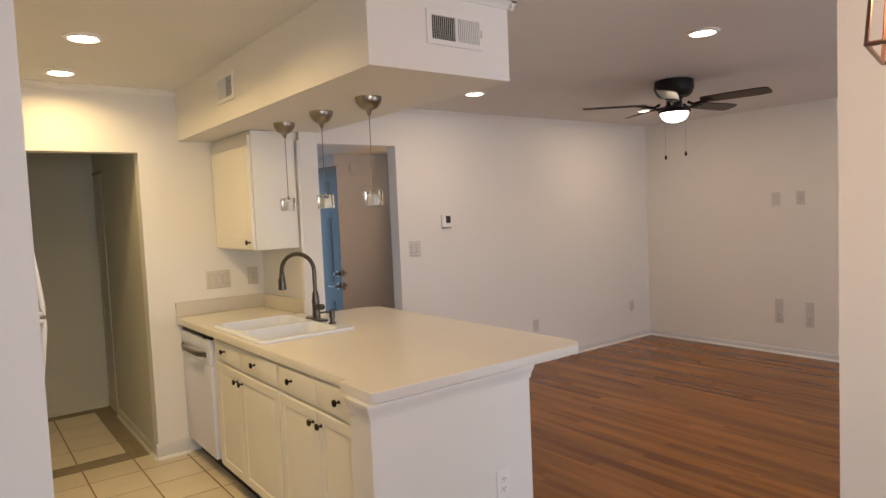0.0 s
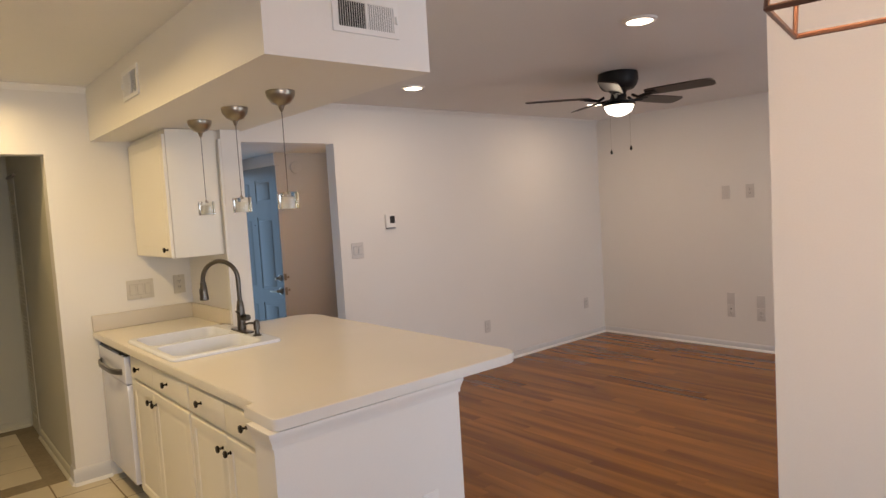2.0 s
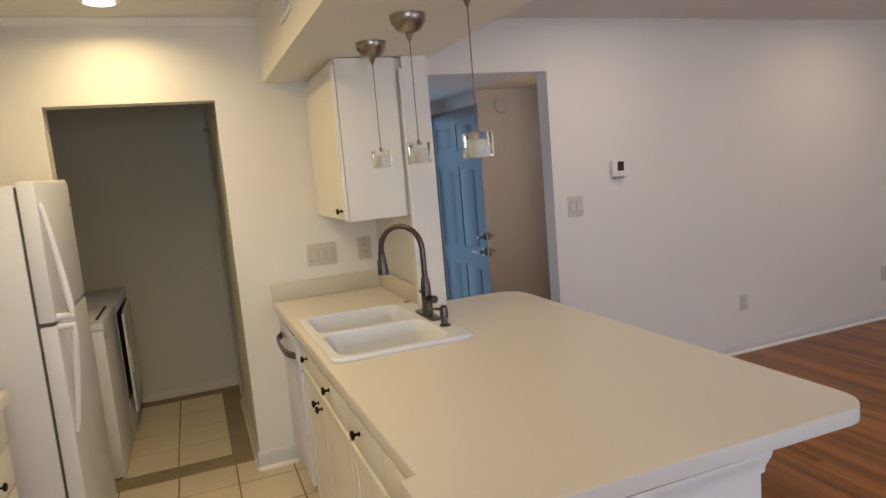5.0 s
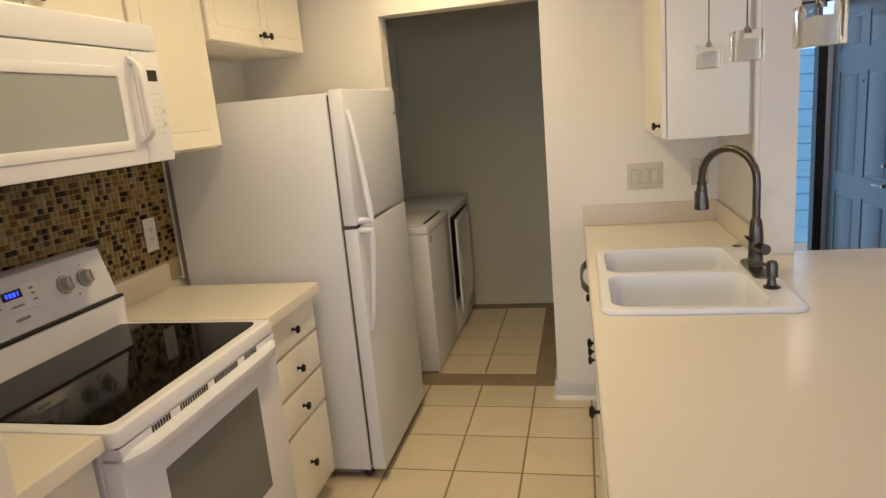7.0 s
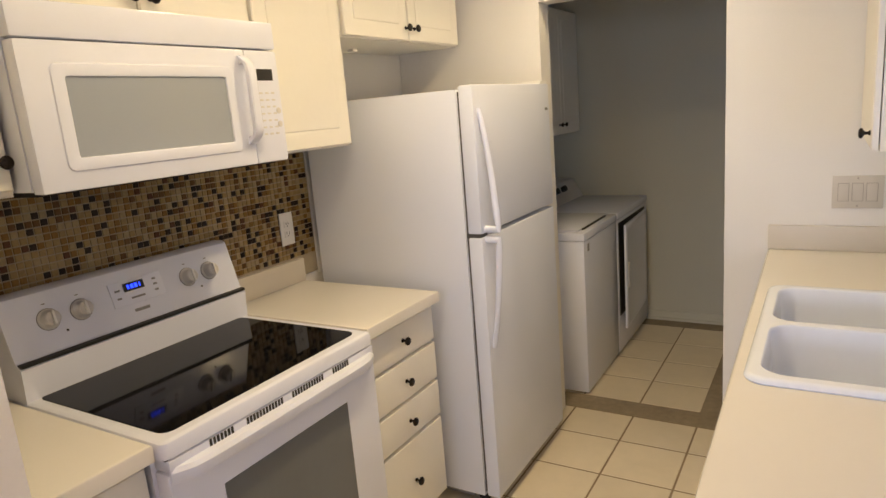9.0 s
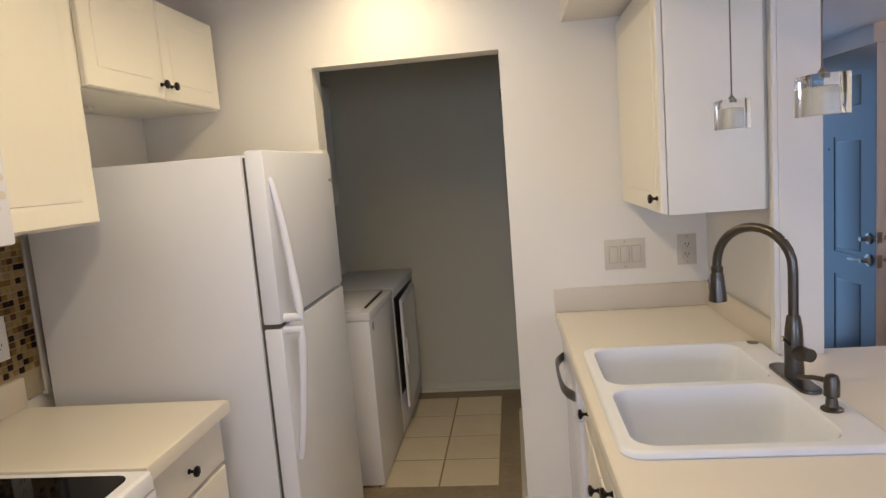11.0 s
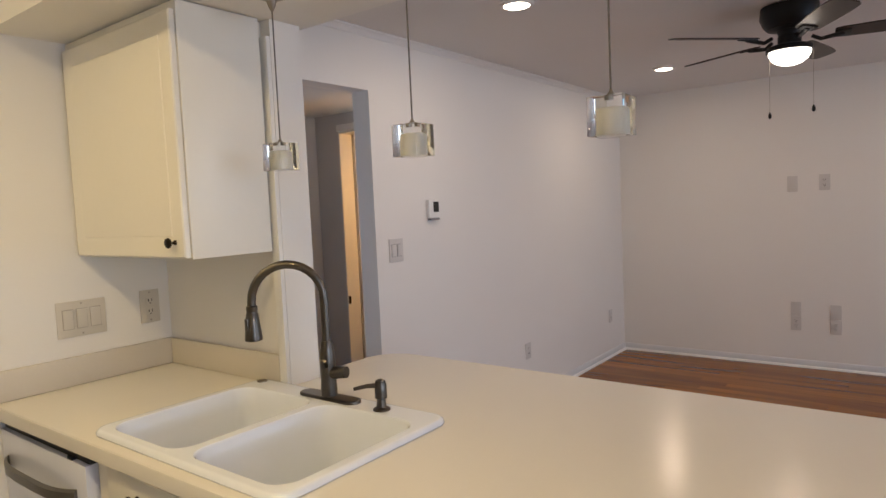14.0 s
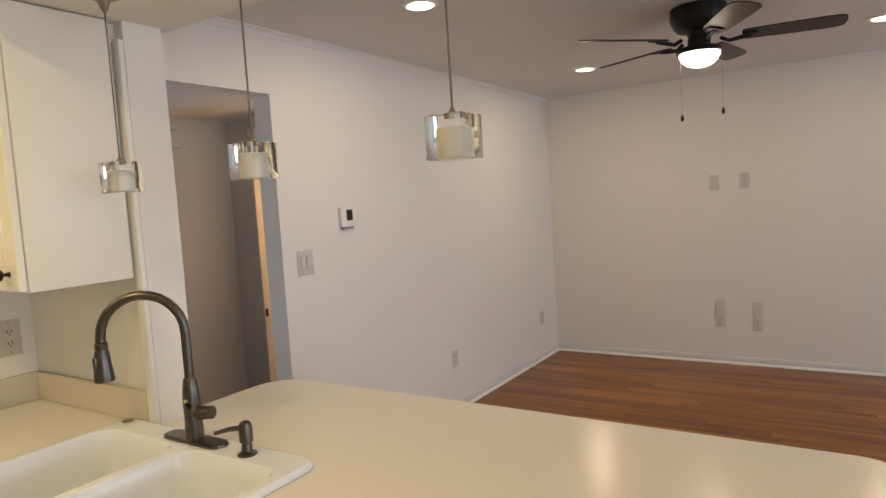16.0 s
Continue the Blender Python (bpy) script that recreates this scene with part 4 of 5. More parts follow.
part("body", boxed(KX - 0.030, 4.112, MZ0 + 0.006, MX - 0.045, 4.866, MZ1 - 0.004), APPLIANCE_SMOOTH, o)
part("underside", boxed(KX + 0.02, 4.125, MZ0 - 0.006, MX - 0.05, 4.853, MZ0 + 0.006), DARK, o, "dark vented underside")
part("vent_cover", boxed(MX - 0.044, 4.112, 1.820, MX - 0.004, 4.866, MZ1 - 0.002, 0.006), APPLIANCE_SMOOTH, o)
door = part("door", boxed(MX - 0.044, 4.113, MZ0, MX, 4.735, 1.816, 0.007), APPLIANCE_SMOOTH, o)
bm = bmesh.new()
ring_loft(bm, [[(MX + d, y, z) for y, z in rounded(4.176 + e, 1.530 + e, 4.684 - e, 1.768 - e, max(0.018 - 0.4 * e, 0.004), 4)]
               for e, d in ((0, -0.004), (0, 0.0005), (0.002, 0.0035), (0.006, 0.0045), (0.027, 0.0060), (0.029, 0.0050), (0.0305, -0.003))])
part("window_bezel", bm, APPLIANCE_SMOOTH, door, "raised rounded white bezel")
part("window", boxed(MX - 0.006, 4.204, 1.558, MX + 0.0008, 4.656, 1.740), MICROGLASS, door, "grey mesh window")
bm = bmesh.new()
bar = []
for i in range(13):
    f = i / 12
    out = MX + 0.006 + 0.036 * min(1.0, 2.6 * math.sin(math.pi * f)) ** 0.8
    z = 1.548 + 0.250 * f
    bar.append([(out - 0.014, 4.707, z), (out - 0.003, 4.707, z), (out, 4.711, z), (out, 4.732, z), (out - 0.003, 4.736, z), (out - 0.014, 4.736, z)])
ring_loft(bm, bar, cap_first=True, cap_last=True)
box(bm, MX - 0.002, 4.710, 1.548, MX + 0.012, 4.733, 1.572, 0.002)
box(bm, MX - 0.002, 4.710, 1.774, MX + 0.012, 4.733, 1.798, 0.002)
part("handle", bm, APPLIANCE_SMOOTH, door, "white flat bowed bar handle")
ctl = part("control_panel", boxed(MX - 0.044, 4.738, MZ0, MX - 0.002, 4.866, 1.816, 0.010), APPLIANCE_SMOOTH, o)
part("display", boxed(MX - 0.003, 4.772, 1.729, MX - 0.0008, 4.838, 1.762), DARK, ctl, "dark display")
for r in range(7):
    for c in range(3):
        part("button_mark", boxed(MX - 0.003, 4.776 + 0.024 * c, 1.570 + 0.020 * r, MX - 0.0012, 4.789 + 0.024 * c, 1.575 + 0.020 * r), PLATE_GREY, ctl)
part("light_icon", lathe(bmesh.new(), [(0.009, 0), (0.009, 0.0012), (0.006, 0.0014)], (MX - 0.0022, 4.846, 1.64), 14, "x"), PLATE_GREY, ctl)
part("light_icon", lathe(bmesh.new(), [(0.009, 0), (0.009, 0.0012), (0.006, 0.0014)], (MX - 0.0022, 4.846, 1.60), 14, "x"), PLATE_GREY, ctl)
o.location += Vector((0.033, -0.031, -0.012))

# upper cabinets on the left wall
UT = 2.235
o = thing("wall_cabinet", (1.08, 4.46, 1.895), "white two-door cabinet above the microwave", "cabinet", "wall cabinets")
part("body", boxed(KX, 4.078, 1.893, 1.255, 4.838, UT), CABINET, o)
front(o, "cabinet_door", "+x", 1.276, 4.083, 4.454, 1.898, UT - 0.005, ROUTED_SOFT, (4.434, 1.933))
front(o, "cabinet_door", "+x", 1.276, 4.459, 4.832, 1.898, UT - 0.005, ROUTED_SOFT, (4.494, 1.933))
o = thing("wall_cabinet", (1.08, 5.06, 1.488), "tall white single-door cabinet between microwave and refrigerator", "cabinet", "wall cabinets")
part("body", boxed(KX, 4.842, 1.488, 1.255, 5.274, UT), CABINET, o)
front(o, "cabinet_door", "+x", 1.276, 4.848, 5.268, 1.494, UT - 0.005, ROUTED_SOFT)
o = thing("wall_cabinet", (1.08, 3.95, 1.474), "white single-door wall cabinet beside the microwave", "cabinet", "wall cabinets")
part("body", boxed(KX, 3.818, 1.474, 1.255, 4.075, UT), CABINET, o)
front(o, "cabinet_door", "+x", 1.276, 3.825, 4.070, 1.488, UT - 0.005, ROUTED_SOFT, (4.055, 1.552))
o = thing("wall_cabinet", (1.08, 5.72, 1.883), "white two-door cabinet above the refrigerator", "cabinet", "wall cabinets")
part("body", boxed(KX, 5.279, 1.883, 1.265, 6.15, UT), CABINET, o)
front(o, "cabinet_door", "+x", 1.286, 5.285, 5.709, 1.888, UT - 0.005, ROUTED_SOFT, (5.690, 1.937))
front(o, "cabinet_door", "+x", 1.286, 5.715, 6.140, 1.888, UT - 0.005, ROUTED_SOFT, (5.755, 1.937))
part("mounting_block", boxed(1.0, 5.65, 1.872, 1.03, 5.68, 1.8825), CABINET, o)

# outlet on the mosaic and a vertical end trim
plate("+x", 5.232, 1.165, 0.072, 0.135, KX + 0.006, "outlet", "cream duplex outlet on the mosaic", mat=HANDLE_WHITE)
structure("trim_mosaic_end", boxed(KX - 0.004, 5.392, 0.94, KX + 0.013, 5.405, 1.494), TRIM, "white strip at the mosaic's end", "trim")

# refrigerator
FY0, FY1, FZ = 5.362, 6.085, 1.668
o = thing("refrigerator", (1.35, 5.72, 0), "white top-freezer refrigerator with textured doors", "refrigerator")
part("cabinet", boxed(0.96, FY0, 0.055, 1.682, FY1, FZ - 0.012, 0.004), APPLIANCE, o)
# gasket coloured dark to carry the shade between the doors
part("gasket", boxed(1.682, FY0 + 0.012, 0.07, 1.692, FY1 - 0.012, FZ - 0.02), STRAP, o, "door gasket, darkened for the shade between the doors")
fd = part("freezer_door", boxed(1.692, FY0, 1.135, 1.750, FY1, FZ, 0.009), APPLIANCE, o)
rd = part("fridge_door", boxed(1.692, FY0, 0.058, 1.750, FY1, 1.122, 0.009), APPLIANCE, o)
part("hinge_cover", boxed(1.66, FY1 - 0.085, FZ - 0.011, 1.745, FY1 - 0.008, FZ + 0.012, 0.004), HANDLE_WHITE, o)
part("hinge", boxed(1.685, FY0 + 0.004, 1.122, 1.742, FY0 + 0.06, 1.1345), STRAP, o, "dark metal middle hinge")
part("badge", boxed(1.749, FY1 - 0.055, 1.555, 1.7525, FY1 - 0.028, 1.566), GREY, fd, "small grey badge")
for d, z0, z1, flip in ((fd, 1.150, 1.585, False), (rd, 0.690, 1.112, True)):
    pts, rs = [], []
    for i in range(15):
        f = i / 14
        g = f if not flip else 1 - f
        pts.append((1.752 + 0.050 * (1 - g) ** 0.75, FY0 + 0.034 + 0.006 * math.sin(math.pi * g), z0 + (z1 - z0) * f))
        rs.append(0.010 + 0.004 * (1 - g))
    foot = [(1.748, FY0 + 0.034, z0 if not flip else z1)]
    pts, rs = (foot + pts, [0.014] + rs) if not flip else (pts + foot, rs + [0.014])
    part("handle", sweep(bmesh.new(), pts, rs, 12), APPLIANCE_SMOOTH, d, "long white bowed handle")
for y in (FY0 + 0.05, FY1 - 0.05):
    part("roller", lathe(bmesh.new(), [(0.022, -0.012), (0.025, -0.008), (0.025, 0.008), (0.022, 0.012)], (1.655, y, 0.026), 18, "y"), DARK, o, "dark roller")
part("base_grille", boxed(1.0, FY0 + 0.02, 0.03, 1.62, FY1 - 0.02, 0.056), GREY, o)
part("rear_foot", boxed(1.02, FY0 + 0.05, 0.0005, 1.08, FY0 + 0.11, 0.03), DARK, o)
part("rear_foot", boxed(1.02, FY1 - 0.11, 0.0005, 1.08, FY1 - 0.05, 0.03), DARK, o)

# washer and dryer
def laundry_machine(name, y0, y1, label, dryer):
    top = 0.905
    o = thing(name, (1.35, (y0 + y1) / 2, 0), label, "dryer" if dryer else "washer", "laundry machines")
    part("cabinet", boxed(1.0, y0, 0.012, 1.745, y1, top - 0.045, 0.008), APPLIANCE_SMOOTH, o)
    part("top_panel", boxed(1.0, y0 - 0.001, top - 0.043, 1.750, y1 + 0.001, top, 0.012), APPLIANCE_SMOOTH, o)
    bm = bmesh.new()
    prof = [(1.0, top), (1.290, top), (1.265, top + 0.055), (1.220, top + 0.125), (1.0, top + 0.135)]
    ring_loft(bm, [[(x, y, z) for x, z in prof] for y in (y0 + 0.004, y1 - 0.004)], cap_first=True, cap_last=True)
    con = part("console", bm, PLATE_GREY, o, "grey control console")
    for k in (0.12, 0.28, 0.42):
        part("dial", sweep(bmesh.new(), [(1.250, y0 + k, top + 0.085), (1.280, y0 + k, top + 0.10)], 0.020, 16), DARK, con, "dark dial")
    if dryer:
        bm = panel(bmesh.new(), facing("+x", 1.764, y0 + 0.055, 0.16), 0.60, 0.66, [(0, -0.016), (0, -0.004), (0.008, 0), (0.03, 0), (0.05, -0.004)])
        swing = Matrix.Translation((1.749, y0 + 0.655, 0)) @ Matrix.Rotation(radians(2.0), 4, "Z") @ Matrix.Translation((-1.749, -y0 - 0.655, 0))
        bm.transform(swing)
        d = part("door", bm, APPLIANCE_SMOOTH, o, "white door standing slightly ajar")
        # dark sheet paints the shaded opening behind the door
        part("door_gap_shade", boxed(1.745, y0 + 0.020, 0.250, 1.7475, y0 + 0.660, 0.838), DARK, o, "dark sheet standing for shade behind the ajar door")
        bm = boxed(1.764, y0 + 0.08, 0.42, 1.772, y0 + 0.10, 0.58, 0.002)
        bm.transform(swing)
        part("handle", bm, PLATE_GREY, d)
    else:
        part("lid", boxed(1.31, y0 + 0.04, top + 0.0005, 1.70, y1 - 0.04, top + 0.010, 0.004), APPLIANCE_SMOOTH, o)
        # shade beside the lid, painted as a dark strip
        part("lid_gap_shade", boxed(1.702, y0 + 0.10, top + 0.0004, 1.712, y1 - 0.10, top + 0.0085), DARK, o, "dark strip standing for shade at the lid edge")
        part("badge", boxed(1.744, y0 + 0.055, 0.80, 1.7465, y0 + 0.085, 0.84), GREY, o, "small grey badge")
    for x in (1.05, 1.69):
        for y in (y0 + 0.05, y1 - 0.05):
            part("foot", lathe(bmesh.new(), [(0.02, 0.0005), (0.02, 0.012)], (x, y, 0), 12), DARK, o)
    return o


laundry_machine("washing_machine", 6.50, 7.11, "white top-loading washing machine in the laundry nook", False)
laundry_machine("clothes_dryer", 7.125, 7.865, "white front-loading clothes dryer beside the washer", True)
o = thing("wall_cabinet", (1.08, 7.5, 1.37), "white two-door cabinet above the laundry machines", "cabinet", "wall cabinets")
part("body", boxed(0.901, 7.12, 1.37, 1.262, 7.876, 2.18), CABINET, o)
front(o, "cabinet_door", "+x", 1.282, 7.13, 7.498, 1.375, 2.175, ROUTED_SOFT, (7.465, 1.435))
front(o, "cabinet_door", "+x", 1.282, 7.504, 7.868, 1.375, 2.175, ROUTED_SOFT, (7.54, 1.435))

# folded louvred door against the laundry side wall
o = thing("louvred_door", (2.43, 7.64, 0), "cream louvred bifold door panel against the wall", "door")
part("frame", boxes((2.447, 7.49, 0.005, 2.4535, 7.53, 1.98), (2.447, 7.76, 0.005, 2.4535, 7.80, 1.98), (2.447, 7.53, 0.005, 2.4535, 7.76, 0.13),
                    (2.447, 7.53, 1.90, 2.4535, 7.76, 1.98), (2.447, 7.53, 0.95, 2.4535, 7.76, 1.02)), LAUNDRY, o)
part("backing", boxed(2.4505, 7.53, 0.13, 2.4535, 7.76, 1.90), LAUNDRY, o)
for i in range(52):
    z = 0.145 + i * 0.0335
    if not 0.93 < z < 1.03:
        bm = boxed(-0.004, 7.53, -0.002, 0.004, 7.76, 0.002)
        bm.transform(Matrix.Translation((2.4505, 0, z)) @ Matrix.Rotation(radians(38), 4, "Y"))
        part("slat", bm, LAUNDRY, o)
structure("trim_bifold_track", boxed(2.438, 7.42, 1.992, 2.4545, 7.80, 2.008), PLATE_GAP, "dark metal bifold track", "trim")

# ---- hall ----
def six_panel_leaf(w, h, t):
    """A door leaf in x (across) and z, 0..t thick in y, panels on both faces."""
    parts = {}
    core = boxed(0.0, 0.006, 0.0, w, t - 0.006, h)
    st, mid = 0.115, 0.10
    pw = (w - 2 * st - mid) / 2
    rows = [(0.22, 0.75), (0.885, 1.56), (1.70, 1.915)]
    frame_rows = []
    for y0, y1 in ((0, 0.0062), (t - 0.0062, t)):
        frame_rows += [(0, y0, 0, st, y1, h), (w - st, y0, 0, w, y1, h)] + [(st + pw, y0, a, st + pw + mid, y1, b) for a, b in rows]
        zs = [0, rows[0][0], rows[0][1], rows[1][0], rows[1][1], rows[2][0], rows[2][1], h]
        for a, b in ((0, 1), (2, 3), (4, 5), (6, 7)):
            frame_rows.append((st, y0, zs[a], w - st, y1, zs[b]))
    frame_bm = boxes(*frame_rows)
    panels = []
    for z0, z1 in rows:
        for x0 in (st, st + pw + mid):
            bm = bmesh.new()
            for s, y in ((1, 0.006), (-1, t - 0.006)):
                m = Matrix.Translation((x0 if s > 0 else x0 + pw, y, z0)) @ Matrix(((s, 0, 0), (0, 0, -s), (0, 1, 0))).to_4x4()
                panel(bm, m, pw, z1 - z0, [(0, 0.002), (0.006, -0.003), (0.014, -0.003), (0.034, 0.006), (0.036, 0.0065)])
            panels.append(bm)
    return core, frame_bm, panels


def door_thing(name, m, w, label, mat, h=2.03):
    o = thing(name, m.translation, label, "door", kind="structure")
    core, fr, panels = six_panel_leaf(w, h, 0.040)
    leaf = None
    for nm, bm in [("leaf", core), ("stiles_and_rails", fr)] + [("raised_panel", b) for b in panels]:
        bm.transform(m)
        if leaf is None:
            leaf = part(nm, bm, mat, o)
        else:
            part(nm, bm, mat, leaf)
    return o


m = pose(4.32, 8.06, 0.008, 0, 0, -90)
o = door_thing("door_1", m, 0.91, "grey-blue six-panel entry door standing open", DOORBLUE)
for z, r in ((1.005, 0.031), (0.885, 0.034)):
    for s in (-1, 1):
        bm = lathe(bmesh.new(), [(r, 0), (r, 0.006 * 1), (r * 0.5, 0.012), (0.010, 0.03), (0.012, 0.05)], (0, 0, 0), 18, "x")
        bm.transform(Matrix.Translation((4.36 if s > 0 else 4.32, 7.21, z)) @ Matrix.Rotation(0 if s > 0 else math.pi, 4, "Z"))
        part("lock_rose", bm, NICKEL, o, "nickel lock")
part("lever", sweep(bmesh.new(), [(4.298, 7.21, 0.885), (4.278, 7.21, 0.885), (4.272, 7.24, 0.885), (4.272, 7.32, 0.882)], 0.009, 10), NICKEL, o, "nickel lever handle")
part("thumb_turn", boxed(4.272, 7.195, 1.000, 4.285, 7.225, 1.010, 0.002), NICKEL, o)
part("lever", sweep(bmesh.new(), [(4.383, 7.21, 0.885), (4.402, 7.21, 0.885), (4.408, 7.24, 0.885), (4.408, 7.32, 0.882)], 0.009, 10), NICKEL, o, "nickel lever handle")
# door edge drawn in the hall wall colour, paler than the leaf
part("edge", boxed(4.321, 7.1482, 0.010, 4.359, 7.1496, 2.036), HALLPAINT, o, "pale strip on the door edge in the hall wall colour")
part("latch_plate", boxed(4.327, 7.1465, 0.85, 4.353, 7.1495, 0.92), NICKEL, o)
part("latch_plate", boxed(4.327, 7.1465, 0.985, 4.353, 7.1495, 1.045), NICKEL, o)
part("peephole", lathe(bmesh.new(), [(0.007, -0.003), (0.007, 0.0)], (4.3195, 7.605, 1.5), 12, "x"), DARK, o)
o.location.x += 0.032
o.rotation_euler.z = radians(3)
structure("trim_front_door", boxes((4.28, 8.125, 0, 4.339, 8.215, 2.059), (3.421, 8.125, 0, 3.46, 8.215, 2.059), (3.46, 8.125, 2.02, 4.28, 8.215, 2.059)), DARK,
          "black front door frame", "trim")

o = door_thing("door_3", pose(5.28, 7.142, 0.008, 0, 0, 0), 0.74, "white six-panel bedroom door standing open", TRIM, 2.02)
part("knob", lathe(bmesh.new(), [(0.024, 0), (0.024, -0.005), (0.010, -0.012), (0.010, -0.03), (0.025, -0.042), (0.022, -0.056)], (5.95, 7.142, 0.93), 18, "y"), NICKEL, o, "nickel door knob")
part("hinge", boxed(5.125, 7.1275, 0.82, 5.148, 7.1295, 0.875), KNOB, o, "dark metal hinge leaf")
structure("trim_bedroom_door", boxes((5.103, 6.325, 0, 5.119, 6.37, 2.08), (5.103, 6.37, 2.045, 5.119, 7.14, 2.09), (5.121, 6.371, 0, 5.239, 6.384, 2.03),
                                     (5.121, 6.371, 2.031, 5.239, 7.139, 2.044), (5.1205, 7.130, 0, 5.239, 7.139, 2.03)), TRIM, "white door casing", "trim")
o = thing("door_chime", (4.72, 7.37, 1.97), "round off-white alarm on the hall wall", "smoke alarm")
part("base", lathe(bmesh.new(), [(0.060, 0), (0.060, -0.008), (0.054, -0.016), (0.02, -0.020)], (4.72, 7.3695, 2.032), 28, "y"), HALLPAINT, o)
part("grille", lathe(bmesh.new(), [(0.026, -0.018), (0.026, -0.0215), (0.020, -0.023)], (4.72, 7.3695, 2.032), 20, "y"), HALLPAINT, o)

# invented fixture round the added hall lamp, out of view
o = thing("hidden_fill_light", (4.99, 6.56, HC), "small round frosted ceiling light added out of view to fill the hall", "ceiling light")
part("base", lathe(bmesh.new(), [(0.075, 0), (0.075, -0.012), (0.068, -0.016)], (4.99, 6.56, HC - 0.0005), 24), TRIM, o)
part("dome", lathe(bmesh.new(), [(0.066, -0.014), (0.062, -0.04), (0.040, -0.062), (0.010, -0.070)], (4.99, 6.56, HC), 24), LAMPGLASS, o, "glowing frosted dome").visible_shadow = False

# outside the entrance: lapped siding of the next house
SID = structure("facade_opposite", boxed(-1.0, 10.1, -0.12, 11.0, 10.3, 3.6), SIDING, "pale blue house wall opposite the entrance, deepened for cool daylight", "facade")
for i in range(21):
    bm = bmesh.new()
    z = i * 0.17 - 0.115
    prof = [(10.099, z), (10.092, z), (10.097, z + 0.172), (10.099, z + 0.172)]
    ring_loft(bm, [[(x, y, zz) for y, zz in prof] for x in (-1.0, 11.0)], cap_first=True, cap_last=True)
    p = mesh_object("siding_board", bm, SIDING)
    p.parent = SID

# ---- ceiling fan ----
fcx, fcy = 5.705, 4.397
o = thing("ceiling_fan", (fcx, fcy, 2.1), "dark five-blade flush ceiling fan with a lit bowl", "ceiling fan")
part("motor_housing", lathe(bmesh.new(), [(0.115, CEIL - 2.082), (0.135, CEIL - 2.087), (0.140, 0.30), (0.125, 0.262), (0.105, 0.240), (0.060, 0.230), (0.045, 0.19)], (fcx, fcy, 2.1), 40), FAN_BLACK, o)
part("switch_housing", lathe(bmesh.new(), [(0.045, 0.215), (0.055, 0.20), (0.055, 0.165), (0.105, 0.150), (0.112, 0.138), (0.112, 0.125), (0.100, 0.124)], (fcx, fcy, 2.1), 36), FAN_BLACK, o)
bowl = part("bowl", lathe(bmesh.new(), [(0.100, 0.126), (0.098, 0.110), (0.085, 0.085), (0.060, 0.066), (0.030, 0.056), (0.008, 0.053)], (fcx, fcy, 2.1), 36), LAMPGLASS, o, "glowing white glass bowl")
bowl.visible_shadow = False
for k in range(5):
    a = -8 + 72 * k
    m = pose(fcx, fcy, 2.29, 0, 0, a)
    bm = bmesh.new()
    pts = [(0.20, -0.046), (0.23, -0.056), (0.40, -0.063), (0.56, -0.066), (0.625, -0.062), (0.648, -0.045), (0.655, 0.0),
           (0.648, 0.045), (0.625, 0.062), (0.56, 0.066), (0.40, 0.063), (0.23, 0.056), (0.20, 0.046)]
    slab(bm, pts, -0.003, 0.004, 0.0015)
    bm.transform(m @ pose(0, 0, 0, -12, 0, 0))
    bl = part("blade", bm, BLADE, o, "dark wood fan blade")
    bm = sweep(bmesh.new(), [(0.10, 0, 0.0), (0.14, 0, -0.022), (0.18, 0, -0.016), (0.24, 0, -0.006)], [0.010, 0.010, 0.011, 0.012], 8)
    box(bm, 0.20, -0.035, -0.010, 0.27, 0.035, -0.0035, 0.002)
    bm.transform(m @ pose(0, 0, 0, -12, 0, 0))
    part("bracket", bm, FAN_BLACK, bl)
for cx, cy, z0 in ((5.740, 4.498, 1.900), (5.660, 4.284, 1.907)):
    ch = part("pull_chain", lathe(bmesh.new(), [(0.0008, 0.02), (0.0008, 2.235 - z0)], (cx, cy, z0), 6), NICKEL, o, "thin pull chain")
    part("pull", lathe(bmesh.new(), [(0.002, 0.030), (0.007, 0.018), (0.009, 0.006), (0.006, -0.004), (0.002, -0.006)], (cx, cy, z0), 12), FAN_BLACK, ch, "dark drop-shaped pull")
o.location.z -= 0.018

# ---- dining lantern ----
lx, ly, lz = 2.577, 2.012, 1.772
o = thing("lantern_pendant", (lx, ly, lz), "copper wire lantern pendant with a glowing bulb", "pendant light")
M = pose(lx, ly, lz, 0, 0, 12)
def lc(s, t, z):
    f = 1 - 0.35 * z / 0.30
    return M @ Vector((s * 0.088 * f, t * 0.062 * f, z))
R4 = [(-1, -1), (1, -1), (1, 1), (-1, 1)]
for i in range(4):
    a, b = R4[i], R4[(i + 1) % 4]
    part("bar", sweep(bmesh.new(), [lc(*a, 0), lc(*b, 0)], 0.0035, 6), COPPER, o)
    part("bar", sweep(bmesh.new(), [lc(*a, 0.30), lc(*b, 0.30)], 0.003, 6), COPPER, o)
    part("bar", sweep(bmesh.new(), [lc(*a, 0), lc(*a, 0.30)], 0.003, 6), COPPER, o)
    part("bar", sweep(bmesh.new(), [lc(*a, 0.30), M @ Vector((0, 0, 0.37))], 0.003, 6), COPPER, o)
part("stem", lathe(bmesh.new(), [(0.006, 0.36), (0.006, CEIL - lz - 0.02), (0.06, CEIL - lz - 0.018), (0.06, CEIL - lz - 0.001)], (lx, ly, lz), 20), COPPER, o)
